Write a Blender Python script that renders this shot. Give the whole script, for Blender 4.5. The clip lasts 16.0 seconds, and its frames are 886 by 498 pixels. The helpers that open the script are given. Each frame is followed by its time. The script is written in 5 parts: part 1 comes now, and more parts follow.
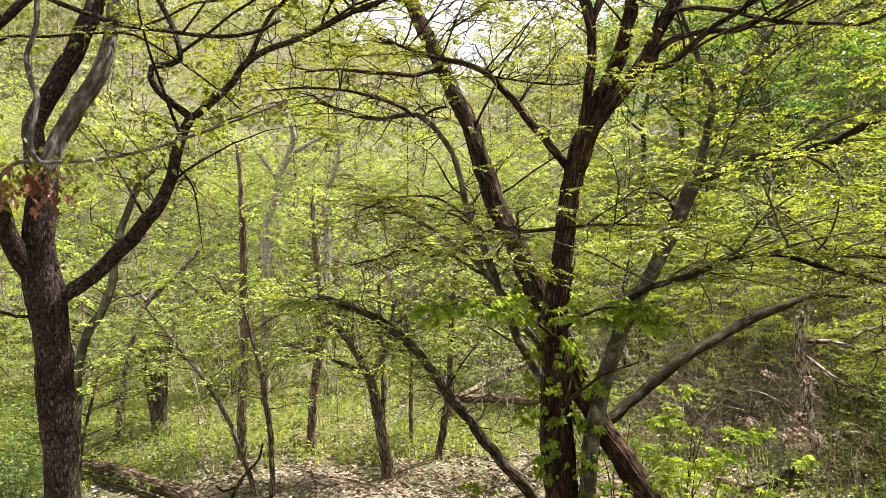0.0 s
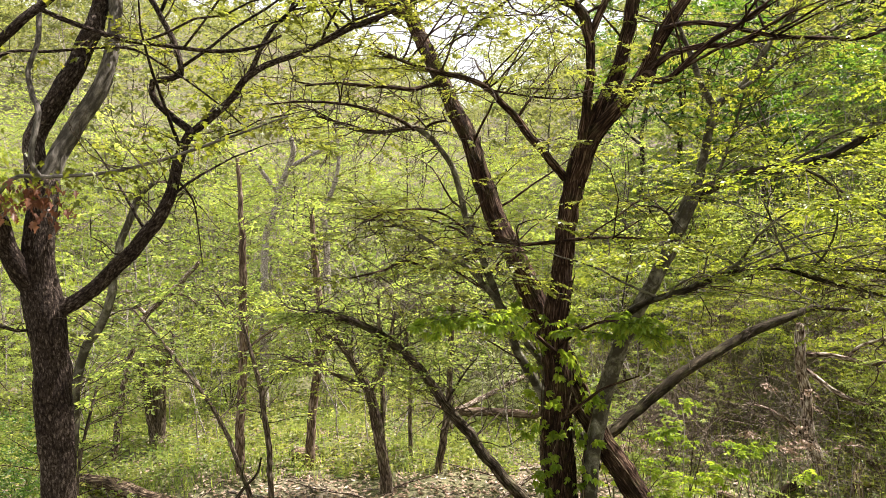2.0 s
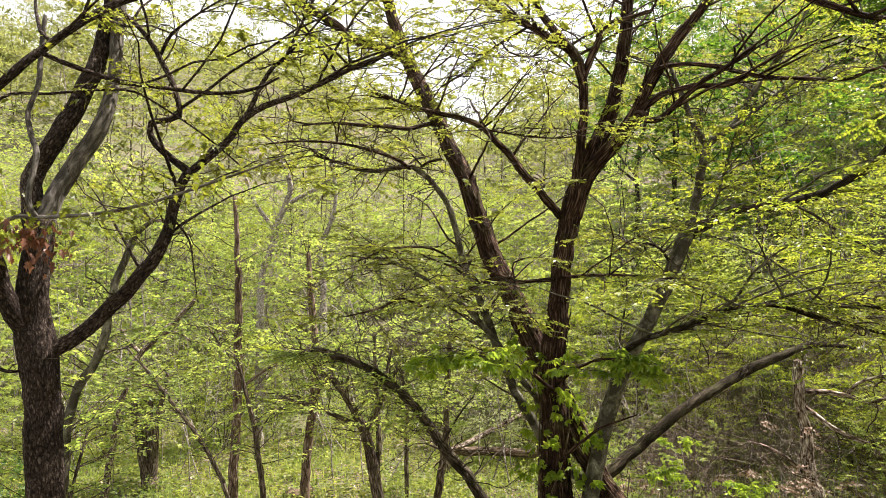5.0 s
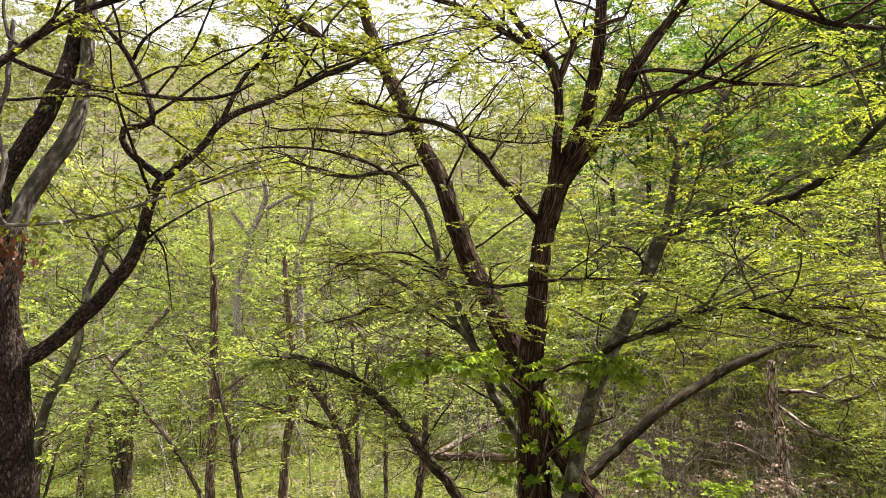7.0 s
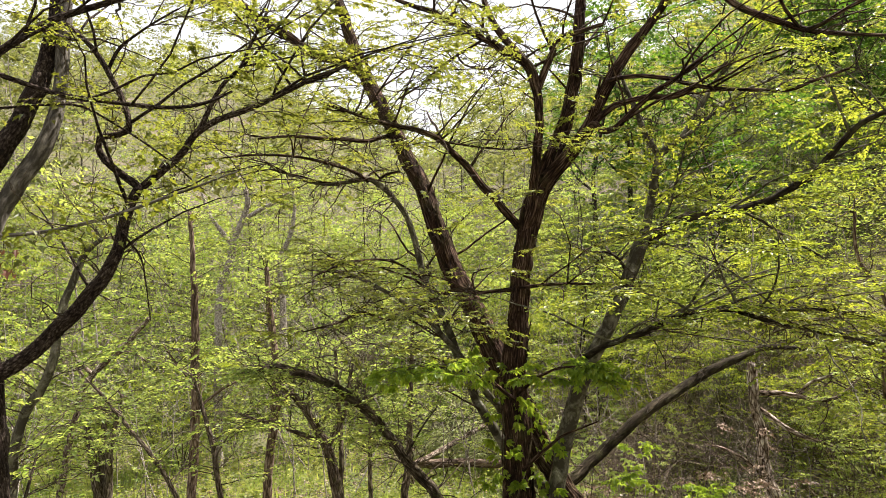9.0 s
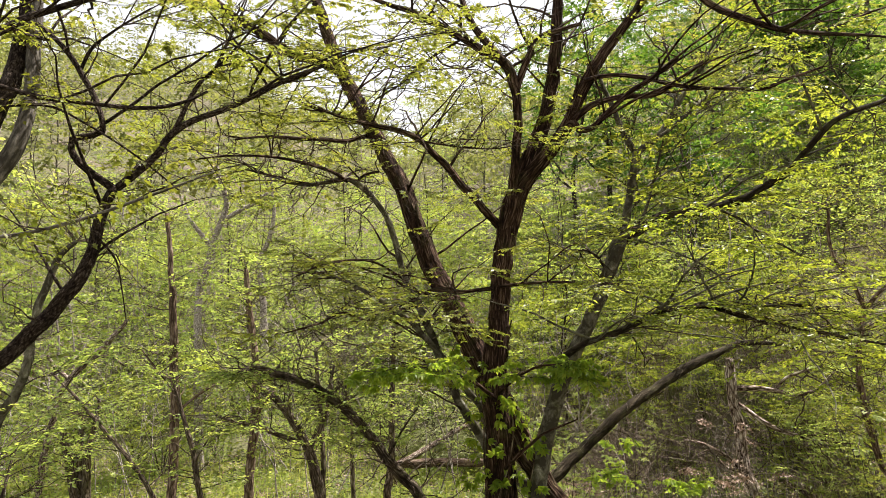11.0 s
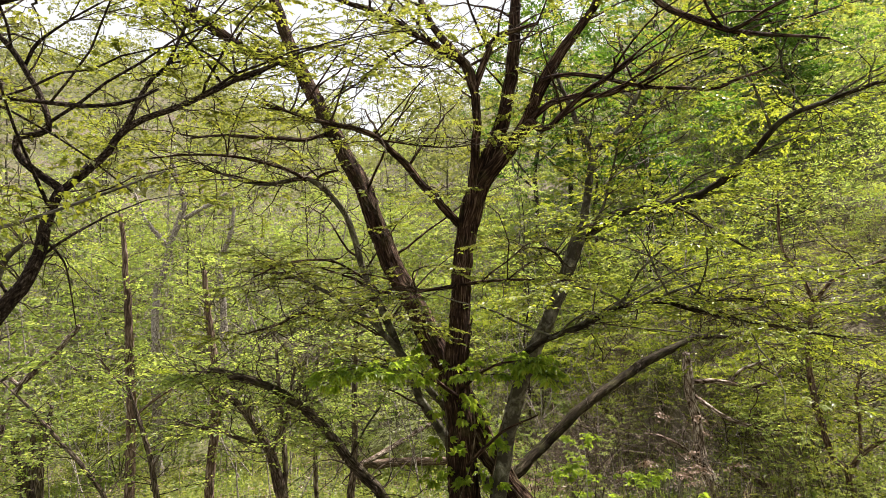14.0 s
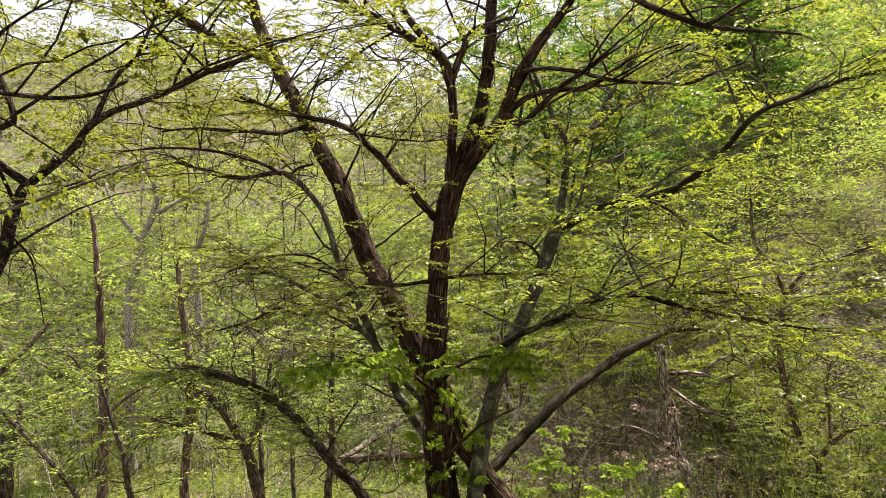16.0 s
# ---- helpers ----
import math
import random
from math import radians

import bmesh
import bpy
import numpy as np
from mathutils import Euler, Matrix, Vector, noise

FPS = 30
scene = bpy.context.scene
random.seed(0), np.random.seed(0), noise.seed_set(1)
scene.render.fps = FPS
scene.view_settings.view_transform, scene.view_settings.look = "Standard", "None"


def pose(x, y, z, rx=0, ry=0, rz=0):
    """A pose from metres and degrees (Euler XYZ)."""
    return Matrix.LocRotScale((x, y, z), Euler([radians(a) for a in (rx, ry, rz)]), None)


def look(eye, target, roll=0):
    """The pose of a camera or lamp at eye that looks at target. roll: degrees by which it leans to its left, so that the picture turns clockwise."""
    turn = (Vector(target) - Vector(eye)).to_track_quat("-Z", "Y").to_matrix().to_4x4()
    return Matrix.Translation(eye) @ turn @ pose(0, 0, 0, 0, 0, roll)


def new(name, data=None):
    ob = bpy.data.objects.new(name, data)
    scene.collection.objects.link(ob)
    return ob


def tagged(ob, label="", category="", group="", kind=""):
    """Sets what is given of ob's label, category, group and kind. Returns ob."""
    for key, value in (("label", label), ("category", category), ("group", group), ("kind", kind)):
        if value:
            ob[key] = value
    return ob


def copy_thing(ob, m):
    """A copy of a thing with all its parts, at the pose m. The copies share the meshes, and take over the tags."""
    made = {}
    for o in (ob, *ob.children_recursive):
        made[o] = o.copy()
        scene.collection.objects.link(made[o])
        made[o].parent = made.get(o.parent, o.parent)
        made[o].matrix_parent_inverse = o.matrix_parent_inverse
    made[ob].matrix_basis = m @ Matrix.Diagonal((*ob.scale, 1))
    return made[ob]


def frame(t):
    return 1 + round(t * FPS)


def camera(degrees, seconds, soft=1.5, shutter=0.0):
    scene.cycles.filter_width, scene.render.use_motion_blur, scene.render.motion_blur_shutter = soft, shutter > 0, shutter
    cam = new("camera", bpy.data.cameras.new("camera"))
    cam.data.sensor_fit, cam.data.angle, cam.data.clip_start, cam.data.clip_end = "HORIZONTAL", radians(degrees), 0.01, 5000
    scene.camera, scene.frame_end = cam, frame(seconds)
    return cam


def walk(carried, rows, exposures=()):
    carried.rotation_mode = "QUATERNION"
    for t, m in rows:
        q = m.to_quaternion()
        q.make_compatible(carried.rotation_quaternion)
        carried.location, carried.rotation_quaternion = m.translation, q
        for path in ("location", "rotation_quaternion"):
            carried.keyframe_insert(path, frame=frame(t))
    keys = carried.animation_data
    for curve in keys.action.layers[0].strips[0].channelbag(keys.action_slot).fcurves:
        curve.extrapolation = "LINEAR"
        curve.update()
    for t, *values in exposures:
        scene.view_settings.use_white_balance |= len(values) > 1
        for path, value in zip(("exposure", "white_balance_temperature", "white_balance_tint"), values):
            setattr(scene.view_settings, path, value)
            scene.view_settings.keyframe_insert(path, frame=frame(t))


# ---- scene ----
cam = camera(67.2, 16.0, soft=0.7)
PATH = [
    (0, 0, 0, 3.3, 0, -0, -0),
    (0.5, -0.0055, -0.0082, 3.2991, 0.011, 0.759, -0.251),
    (1, -0.0053, -0.0094, 3.3057, 0.183, 1.207, -0.18),
    (1.5, -0.0065, -0.003, 3.3115, 0.063, 1.077, -0.145),
    (2, -0.0046, 0.0003, 3.3134, -0.069, 1.025, 0.009),
    (2.5, 0.0046, -0.008, 3.3067, -0.139, 1.39, 0.216),
    (3, 0.0035, -0.0039, 3.311, -0.002, 2.054, 0.307),
    (3.5, 0.0064, -0.0107, 3.3193, -0.14, 2.728, 0.508),
    (4, 0.0047, -0.011, 3.3262, -0.151, 3.278, 0.26),
    (6.5, 0.0102, -0.0139, 3.3384, -1.223, 4.571, 0.687),
    (7, 0.0086, -0.0152, 3.3349, -2.261, 4.518, 0.799),
    (7.5, 0.023, -0.0118, 3.3363, -2.832, 4.565, 1.138),
    (8, 0.0305, -0.0129, 3.3328, -3.114, 4.539, 1.377),
    (8.5, 0.0311, -0.0136, 3.3307, -3.29, 4.773, 1.474),
    (9, 0.0316, -0.0111, 3.3404, -3.645, 5.013, 1.509),
    (11.5, 0.0616, -0.0097, 3.3392, -5.424, 4.931, 2.318),
    (12, 0.0702, -0.015, 3.3323, -5.578, 5.022, 2.427),
    (12.5, 0.0529, -0.0101, 3.3364, -6.047, 5.078, 2.527),
    (13, 0.0558, -0.0063, 3.3435, -7.113, 4.926, 2.636),
    (13.5, 0.0855, -0.0117, 3.3334, -8.011, 4.867, 2.654),
    (14, 0.0982, -0.0145, 3.3327, -8.247, 4.727, 2.959),
    (14.5, 0.102, -0.0115, 3.3325, -8.595, 4.559, 3.096),
    (15, 0.1029, -0.0076, 3.3321, -8.946, 4.394, 3.226),
    (15.5, 0.1057, 0.0035, 3.3319, -9.538, 4.268, 3.175),
    (16, 0.1185, 0.0018, 3.3402, -10.084, 4.087, 3.252),
]
walk(cam, [(t, pose(x, y, z, 0, 0, yaw) @ pose(0, 0, 0, 90 + pitch) @ pose(0, 0, 0, 0, 0, -roll)) for t, x, y, z, yaw, pitch, roll in PATH],
     exposures=[(0.0, 1.76), (8.0, 1.55), (12.0, 1.39), (16.0, 1.34)])

# ---- sky and sun ----
SUN_AZ, SUN_EL = 62.0, 62.0            # degrees to the right of straight ahead, and above the horizon
sun_way = Vector((math.sin(radians(SUN_AZ)) * math.cos(radians(SUN_EL)), math.cos(radians(SUN_AZ)) * math.cos(radians(SUN_EL)), math.sin(radians(SUN_EL))))
world = bpy.data.worlds.new("world")
scene.world = world
world.use_nodes = True
wn, wl = world.node_tree.nodes, world.node_tree.links
wn.clear()
sky = wn.new("ShaderNodeTexSky")
sky.sky_type, sky.sun_disc = "NISHITA", False
sky.sun_elevation, sky.sun_rotation = radians(SUN_EL), radians(SUN_AZ)
sky.dust_density, sky.air_density = 3.0, 1.0
veil = wn.new("ShaderNodeMix")          # thin bright haze over the blue
veil.data_type = "RGBA"
veil.inputs["B"].default_value = (13.6, 13.5, 13.3, 1)
up = wn.new("ShaderNodeTexCoord")
parts = wn.new("ShaderNodeSeparateXYZ")
thick = wn.new("ShaderNodeMapRange")    # the haze thins from the horizon upwards
thick.inputs["To Min"].default_value, thick.inputs["To Max"].default_value = 0.94, 0.36
wl.new(up.outputs["Generated"], parts.inputs["Vector"])
wl.new(parts.outputs["Z"], thick.inputs["Value"])
wl.new(thick.outputs["Result"], veil.inputs["Factor"])
back = wn.new("ShaderNodeBackground")
back.inputs["Strength"].default_value = 0.038
wo = wn.new("ShaderNodeOutputWorld")
wl.new(sky.outputs["Color"], veil.inputs["A"])
wl.new(veil.outputs["Result"], back.inputs["Color"])
wl.new(back.outputs["Background"], wo.inputs["Surface"])
sun = new("sun", bpy.data.lights.new("sun", "SUN"))
sun.data.energy, sun.data.angle, sun.data.color = 5.0, radians(0.6), (1.0, 0.935, 0.87)
sun.matrix_world = look(sun_way * 60, (0, 0, 0))


# ---- materials ----
def nodes_of(name):
    m = bpy.data.materials.new(name)
    m.use_nodes = True
    m.node_tree.nodes.clear()
    n, l = m.node_tree.nodes, m.node_tree.links
    return m, n, l, n.new("ShaderNodeOutputMaterial")


def ramp(n, stops):
    r = n.new("ShaderNodeValToRGB")
    while len(r.color_ramp.elements) < len(stops):
        r.color_ramp.elements.new(0.5)
    for e, (p, c) in zip(r.color_ramp.elements, stops):
        e.position, e.color = p, (*c, 1)
    return r


def noise_node(n, l, vec, scale, detail=4.0, rough=0.6):
    t = n.new("ShaderNodeTexNoise")
    t.inputs["Scale"].default_value, t.inputs["Detail"].default_value, t.inputs["Roughness"].default_value = scale, detail, rough
    if vec is not None:
        l.new(vec, t.inputs["Vector"])
    return t


def bark(name, dark, mid, pale, around=55.0, along=9.0, patch=1.6, depth=0.012, moss=0.0, split=0.22):
    """Furrowed bark: streaks along the stem (the UV map is in metres), lichen or worn patches at a larger scale."""
    m, n, l, out = nodes_of(name)
    uv = n.new("ShaderNodeUVMap")
    mp = n.new("ShaderNodeMapping")
    mp.inputs["Scale"].default_value = (around, along, 1)
    l.new(uv.outputs["UV"], mp.inputs["Vector"])
    streak = noise_node(n, l, mp.outputs["Vector"], 1.0, 9, 0.72)
    streak.inputs["Distortion"].default_value = 0.5
    crack = n.new("ShaderNodeTexVoronoi")
    crack.feature = "DISTANCE_TO_EDGE"
    crack.inputs["Scale"].default_value, crack.inputs["Randomness"].default_value = 0.8, 1.0
    l.new(mp.outputs["Vector"], crack.inputs["Vector"])
    gap = ramp(n, [(0.0, (0.0, 0.0, 0.0)), (0.22, (1.0, 1.0, 1.0))])
    l.new(crack.outputs["Distance"], gap.inputs["Fac"])
    geo = n.new("ShaderNodeNewGeometry")
    big = noise_node(n, l, geo.outputs["Position"], patch, 3, 0.6)
    r = ramp(n, [(0.30, dark), (0.52, mid), (0.72, pale)])
    mix = n.new("ShaderNodeMath")
    mix.operation = "MULTIPLY_ADD"
    mix.inputs[1].default_value, mix.inputs[2].default_value = 0.5, -0.60
    l.new(big.outputs["Fac"], mix.inputs[0])
    add = n.new("ShaderNodeMath")
    add.operation = "MULTIPLY_ADD"
    add.inputs[1].default_value = 1.4
    l.new(streak.outputs["Fac"], add.inputs[0])
    l.new(mix.outputs[0], add.inputs[2])
    cut = n.new("ShaderNodeMath")
    cut.operation = "MULTIPLY_ADD"
    cut.inputs[1].default_value = split
    l.new(gap.outputs["Color"], cut.inputs[0])
    l.new(add.outputs[0], cut.inputs[2])
    l.new(cut.outputs[0], r.inputs["Fac"])
    bs = n.new("ShaderNodeBsdfPrincipled")
    bs.inputs["Roughness"].default_value = 0.88
    bs.inputs["Specular IOR Level"].default_value = 0.08
    col = r.outputs["Color"]
    if moss:
        fine = noise_node(n, l, geo.outputs["Position"], 5.0, 5, 0.7)
        mr = ramp(n, [(0.52, (0, 0, 0)), (0.64, (moss, moss, moss))])
        l.new(fine.outputs["Fac"], mr.inputs["Fac"])
        mm = n.new("ShaderNodeMix")
        mm.data_type = "RGBA"
        mm.inputs["B"].default_value = (0.13, 0.14, 0.05, 1)
        l.new(mr.outputs["Color"], mm.inputs["Factor"])
        l.new(col, mm.inputs["A"])
        col = mm.outputs["Result"]
    l.new(col, bs.inputs["Base Color"])
    bump = n.new("ShaderNodeBump")
    bump.inputs["Distance"].default_value, bump.inputs["Strength"].default_value = depth, 0.9
    l.new(cut.outputs[0], bump.inputs["Height"])
    l.new(bump.outputs["Normal"], bs.inputs["Normal"])
    l.new(bs.outputs["BSDF"], out.inputs["Surface"])
    return m


BARK_OAK = bark("oak_bark", (0.014, 0.009, 0.0075), (0.062, 0.045, 0.036), (0.23, 0.18, 0.15), 60, 26, 2.4, 0.03, 0.0, 0.16)
BARK_SHAG = bark("shaggy_bark", (0.014, 0.008, 0.006), (0.056, 0.031, 0.021), (0.20, 0.132, 0.094), 46, 5.5, 2.0, 0.03, 0.15)
BARK_GREY = bark("grey_bark", (0.05, 0.043, 0.030), (0.18, 0.163, 0.125), (0.55, 0.515, 0.455), 9, 7, 5.0, 0.006, 0.35, 0.03)
# Grey tree's mossy limbs: leaf shade is put into the dark tones.
BARK_MOSSY_SHADED = bark("mossy_shaded_bark", (0.015, 0.011, 0.007), (0.044, 0.034, 0.022), (0.13, 0.105, 0.074), 30, 7, 2.2, 0.012, 0.16, 0.1)
BARK_PALE = bark("pale_grey_bark", (0.06, 0.052, 0.043), (0.17, 0.15, 0.13), (0.38, 0.345, 0.305), 30, 9, 3.0, 0.012, 0.0, 0.1)
BARK_DARK = bark("dark_bark", (0.016, 0.012, 0.008), (0.055, 0.042, 0.030), (0.17, 0.138, 0.105), 40, 7, 2.2, 0.014, 0.3)
BARK_RED = bark("reddish_bark", (0.05, 0.032, 0.024), (0.16, 0.11, 0.082), (0.33, 0.255, 0.205), 40, 7, 2.0, 0.008)
BARK_BROWN = bark("brown_bark", (0.03, 0.022, 0.017), (0.115, 0.086, 0.066), (0.29, 0.235, 0.19), 45, 8, 2.2, 0.012, 0.2)
BARK_DEAD = bark("dead_wood", (0.028, 0.017, 0.012), (0.20, 0.145, 0.112), (0.62, 0.54, 0.46), 55, 13, 7.0, 0.02)
BARK_SNAG = bark("flaking_bark", (0.030, 0.018, 0.013), (0.25, 0.185, 0.145), (0.70, 0.62, 0.54), 26, 7, 4.0, 0.03, 0.0, 0.25)
BARK_LOG = bark("log_bark", (0.024, 0.016, 0.011), (0.13, 0.088, 0.06), (0.38, 0.295, 0.215), 34, 4, 2.5, 0.02, 0.2)
BARK_TWIG = bark("twig_bark", (0.028, 0.02, 0.014), (0.07, 0.052, 0.037), (0.17, 0.135, 0.10), 60, 20, 1.0, 0.002)
BARK_BRUSH = bark("dry_brush", (0.09, 0.072, 0.06), (0.28, 0.24, 0.205), (0.60, 0.55, 0.49), 60, 20, 0.8, 0.002)
BARK_TANGLE = bark("brown_brush", (0.055, 0.038, 0.028), (0.21, 0.16, 0.125), (0.52, 0.44, 0.37), 60, 20, 0.8, 0.002)


def leaf(name, shades, through_shades, clear=0.5, gloss=0.3):
    """Thin leaves that pass light; every leaf has its own shade, and groves differ a little from one another."""
    m, n, l, out = nodes_of(name)
    geo = n.new("ShaderNodeNewGeometry")
    big = noise_node(n, l, geo.outputs["Position"], 0.9, 2, 0.5)
    mix = n.new("ShaderNodeMath")
    mix.operation = "MULTIPLY_ADD"
    mix.inputs[1].default_value = 0.65
    half = n.new("ShaderNodeMath")
    half.operation = "MULTIPLY_ADD"
    half.inputs[1].default_value, half.inputs[2].default_value = 1.2, -0.42
    l.new(big.outputs["Fac"], half.inputs[0])
    l.new(geo.outputs["Random Per Island"], mix.inputs[0])
    l.new(half.outputs[0], mix.inputs[2])
    k = [0.05, 0.35, 0.65, 0.95]
    r1, r2 = ramp(n, list(zip(k, shades))), ramp(n, list(zip(k, through_shades)))
    l.new(mix.outputs[0], r1.inputs["Fac"])
    l.new(mix.outputs[0], r2.inputs["Fac"])
    bs = n.new("ShaderNodeBsdfPrincipled")
    bs.inputs["Roughness"].default_value, bs.inputs["Specular IOR Level"].default_value = 0.4, gloss
    tr = n.new("ShaderNodeBsdfTranslucent")
    ms = n.new("ShaderNodeMixShader")
    ms.inputs["Fac"].default_value = clear
    l.new(r1.outputs["Color"], bs.inputs["Base Color"])
    l.new(r2.outputs["Color"], tr.inputs["Color"])
    l.new(bs.outputs["BSDF"], ms.inputs[1])
    l.new(tr.outputs["BSDF"], ms.inputs[2])
    l.new(ms.outputs["Shader"], out.inputs["Surface"])
    return m


LEAF_SPRAY = leaf("spring_leaf", [(0.08, 0.10, 0.018), (0.11, 0.135, 0.022), (0.145, 0.165, 0.028), (0.185, 0.19, 0.035)],
                  [(0.24, 0.285, 0.03), (0.33, 0.36, 0.04), (0.41, 0.43, 0.05), (0.52, 0.50, 0.07)], 0.46)
LEAF_LIME = leaf("lime_leaf", [(0.072, 0.104, 0.016), (0.105, 0.142, 0.02), (0.138, 0.172, 0.025), (0.18, 0.20, 0.032)],
                 [(0.235, 0.31, 0.022), (0.35, 0.42, 0.03), (0.48, 0.53, 0.042), (0.64, 0.65, 0.06)], 0.48)
LEAF_GREEN = leaf("fresh_green_leaf", [(0.095, 0.142, 0.040), (0.13, 0.18, 0.050), (0.17, 0.21, 0.062), (0.22, 0.24, 0.08)],
                  [(0.30, 0.42, 0.07), (0.41, 0.52, 0.085), (0.52, 0.60, 0.105), (0.63, 0.66, 0.13)], 0.56)
LEAF_DARK = leaf("dark_green_leaf", [(0.020, 0.048, 0.011), (0.034, 0.074, 0.014), (0.052, 0.10, 0.018), (0.082, 0.128, 0.022)],
                  [(0.07, 0.165, 0.016), (0.12, 0.24, 0.02), (0.19, 0.32, 0.025), (0.30, 0.41, 0.03)], 0.44, 0.3)
LEAF_CREAM = leaf("pale_leaf", [(0.22, 0.24, 0.11), (0.29, 0.31, 0.15), (0.37, 0.38, 0.20), (0.46, 0.46, 0.27)],
                  [(0.42, 0.48, 0.18), (0.52, 0.56, 0.24), (0.60, 0.63, 0.30), (0.68, 0.70, 0.36)], 0.45)
LEAF_FINGER = leaf("fingered_leaf", [(0.072, 0.112, 0.018), (0.10, 0.15, 0.022), (0.135, 0.18, 0.027), (0.175, 0.205, 0.034)],
                   [(0.28, 0.42, 0.03), (0.38, 0.53, 0.04), (0.50, 0.63, 0.05), (0.64, 0.70, 0.065)], 0.58)
LEAF_OAK = leaf("olive_young_leaf", [(0.07, 0.085, 0.02), (0.095, 0.105, 0.022), (0.12, 0.125, 0.025), (0.16, 0.13, 0.03)],
                [(0.18, 0.22, 0.02), (0.26, 0.29, 0.025), (0.33, 0.34, 0.03), (0.42, 0.35, 0.05)], 0.42)
LEAF_DRY = leaf("dry_leaf", [(0.06, 0.024, 0.014), (0.11, 0.042, 0.024), (0.17, 0.07, 0.04), (0.25, 0.125, 0.075)],
                [(0.11, 0.035, 0.015), (0.17, 0.06, 0.028), (0.24, 0.09, 0.045), (0.32, 0.15, 0.08)], 0.3)
LEAF_HERB = leaf("herb_leaf", [(0.08, 0.125, 0.028), (0.115, 0.148, 0.036), (0.155, 0.178, 0.045), (0.22, 0.22, 0.065)],
                 [(0.22, 0.30, 0.045), (0.32, 0.38, 0.055), (0.44, 0.47, 0.075), (0.57, 0.56, 0.10)], 0.48)
LEAF_LITTER = leaf("litter_leaf", [(0.18, 0.115, 0.078), (0.275, 0.185, 0.13), (0.37, 0.265, 0.20), (0.47, 0.365, 0.29)],
                   [(0.1, 0.06, 0.03), (0.15, 0.09, 0.05), (0.2, 0.12, 0.07), (0.25, 0.16, 0.1)], 0.12)
LEAF_HILL = leaf("far_leaf", [(0.09, 0.105, 0.045), (0.12, 0.135, 0.055), (0.145, 0.155, 0.062), (0.175, 0.175, 0.075)],
                  [(0.19, 0.22, 0.05), (0.26, 0.285, 0.065), (0.34, 0.35, 0.08), (0.43, 0.43, 0.105)], 0.46)


def ground_material():
    m, n, l, out = nodes_of("forest_floor")
    geo = n.new("ShaderNodeNewGeometry")
    a = noise_node(n, l, geo.outputs["Position"], 0.35, 5, 0.6)
    b = noise_node(n, l, geo.outputs["Position"], 14.0, 6, 0.7)
    v = n.new("ShaderNodeTexVoronoi")
    v.inputs["Scale"].default_value = 16.0
    l.new(geo.outputs["Position"], v.inputs["Vector"])
    litter = ramp(n, [(0.25, (0.06, 0.042, 0.03)), (0.5, (0.14, 0.105, 0.077)), (0.75, (0.28, 0.22, 0.17))])
    l.new(b.outputs["Fac"], litter.inputs["Fac"])
    tint = n.new("ShaderNodeMix")
    tint.data_type, tint.blend_type = "RGBA", "OVERLAY"
    tint.inputs["Factor"].default_value = 0.6
    l.new(litter.outputs["Color"], tint.inputs["A"])
    grey_of = n.new("ShaderNodeRGBToBW")
    l.new(v.outputs["Color"], grey_of.inputs["Color"])
    l.new(grey_of.outputs["Val"], tint.inputs["B"])
    soil = ramp(n, [(0.36, (0, 0, 0)), (0.54, (1, 1, 1))])
    l.new(a.outputs["Fac"], soil.inputs["Fac"])
    mx = n.new("ShaderNodeMix")
    mx.data_type = "RGBA"
    turf = ramp(n, [(0.3, (0.035, 0.033, 0.014)), (0.5, (0.085, 0.085, 0.032)), (0.72, (0.19, 0.18, 0.075))])
    l.new(b.outputs["Fac"], turf.inputs["Fac"])
    l.new(turf.outputs["Color"], mx.inputs["B"])
    l.new(soil.outputs["Color"], mx.inputs["Factor"])
    l.new(tint.outputs["Result"], mx.inputs["A"])
    bs = n.new("ShaderNodeBsdfPrincipled")
    bs.inputs["Roughness"].default_value = 0.95
    l.new(mx.outputs["Result"], bs.inputs["Base Color"])
    bump = n.new("ShaderNodeBump")
    bump.inputs["Distance"].default_value = 0.04
    l.new(b.outputs["Fac"], bump.inputs["Height"])
    l.new(bump.outputs["Normal"], bs.inputs["Normal"])
    l.new(bs.outputs["BSDF"], out.inputs["Surface"])
    return m


FLOOR = ground_material()


# ---- mesh tools ----
def step(a, b, x):
    t = np.clip((np.asarray(x, float) - a) / (b - a), 0, 1)
    return t * t * (3 - 2 * t)


def brink(x):
    """How far off the foot of the eroded bank lies, across the place."""
    return 16.05 - 0.35 * x - 0.075 * x * x


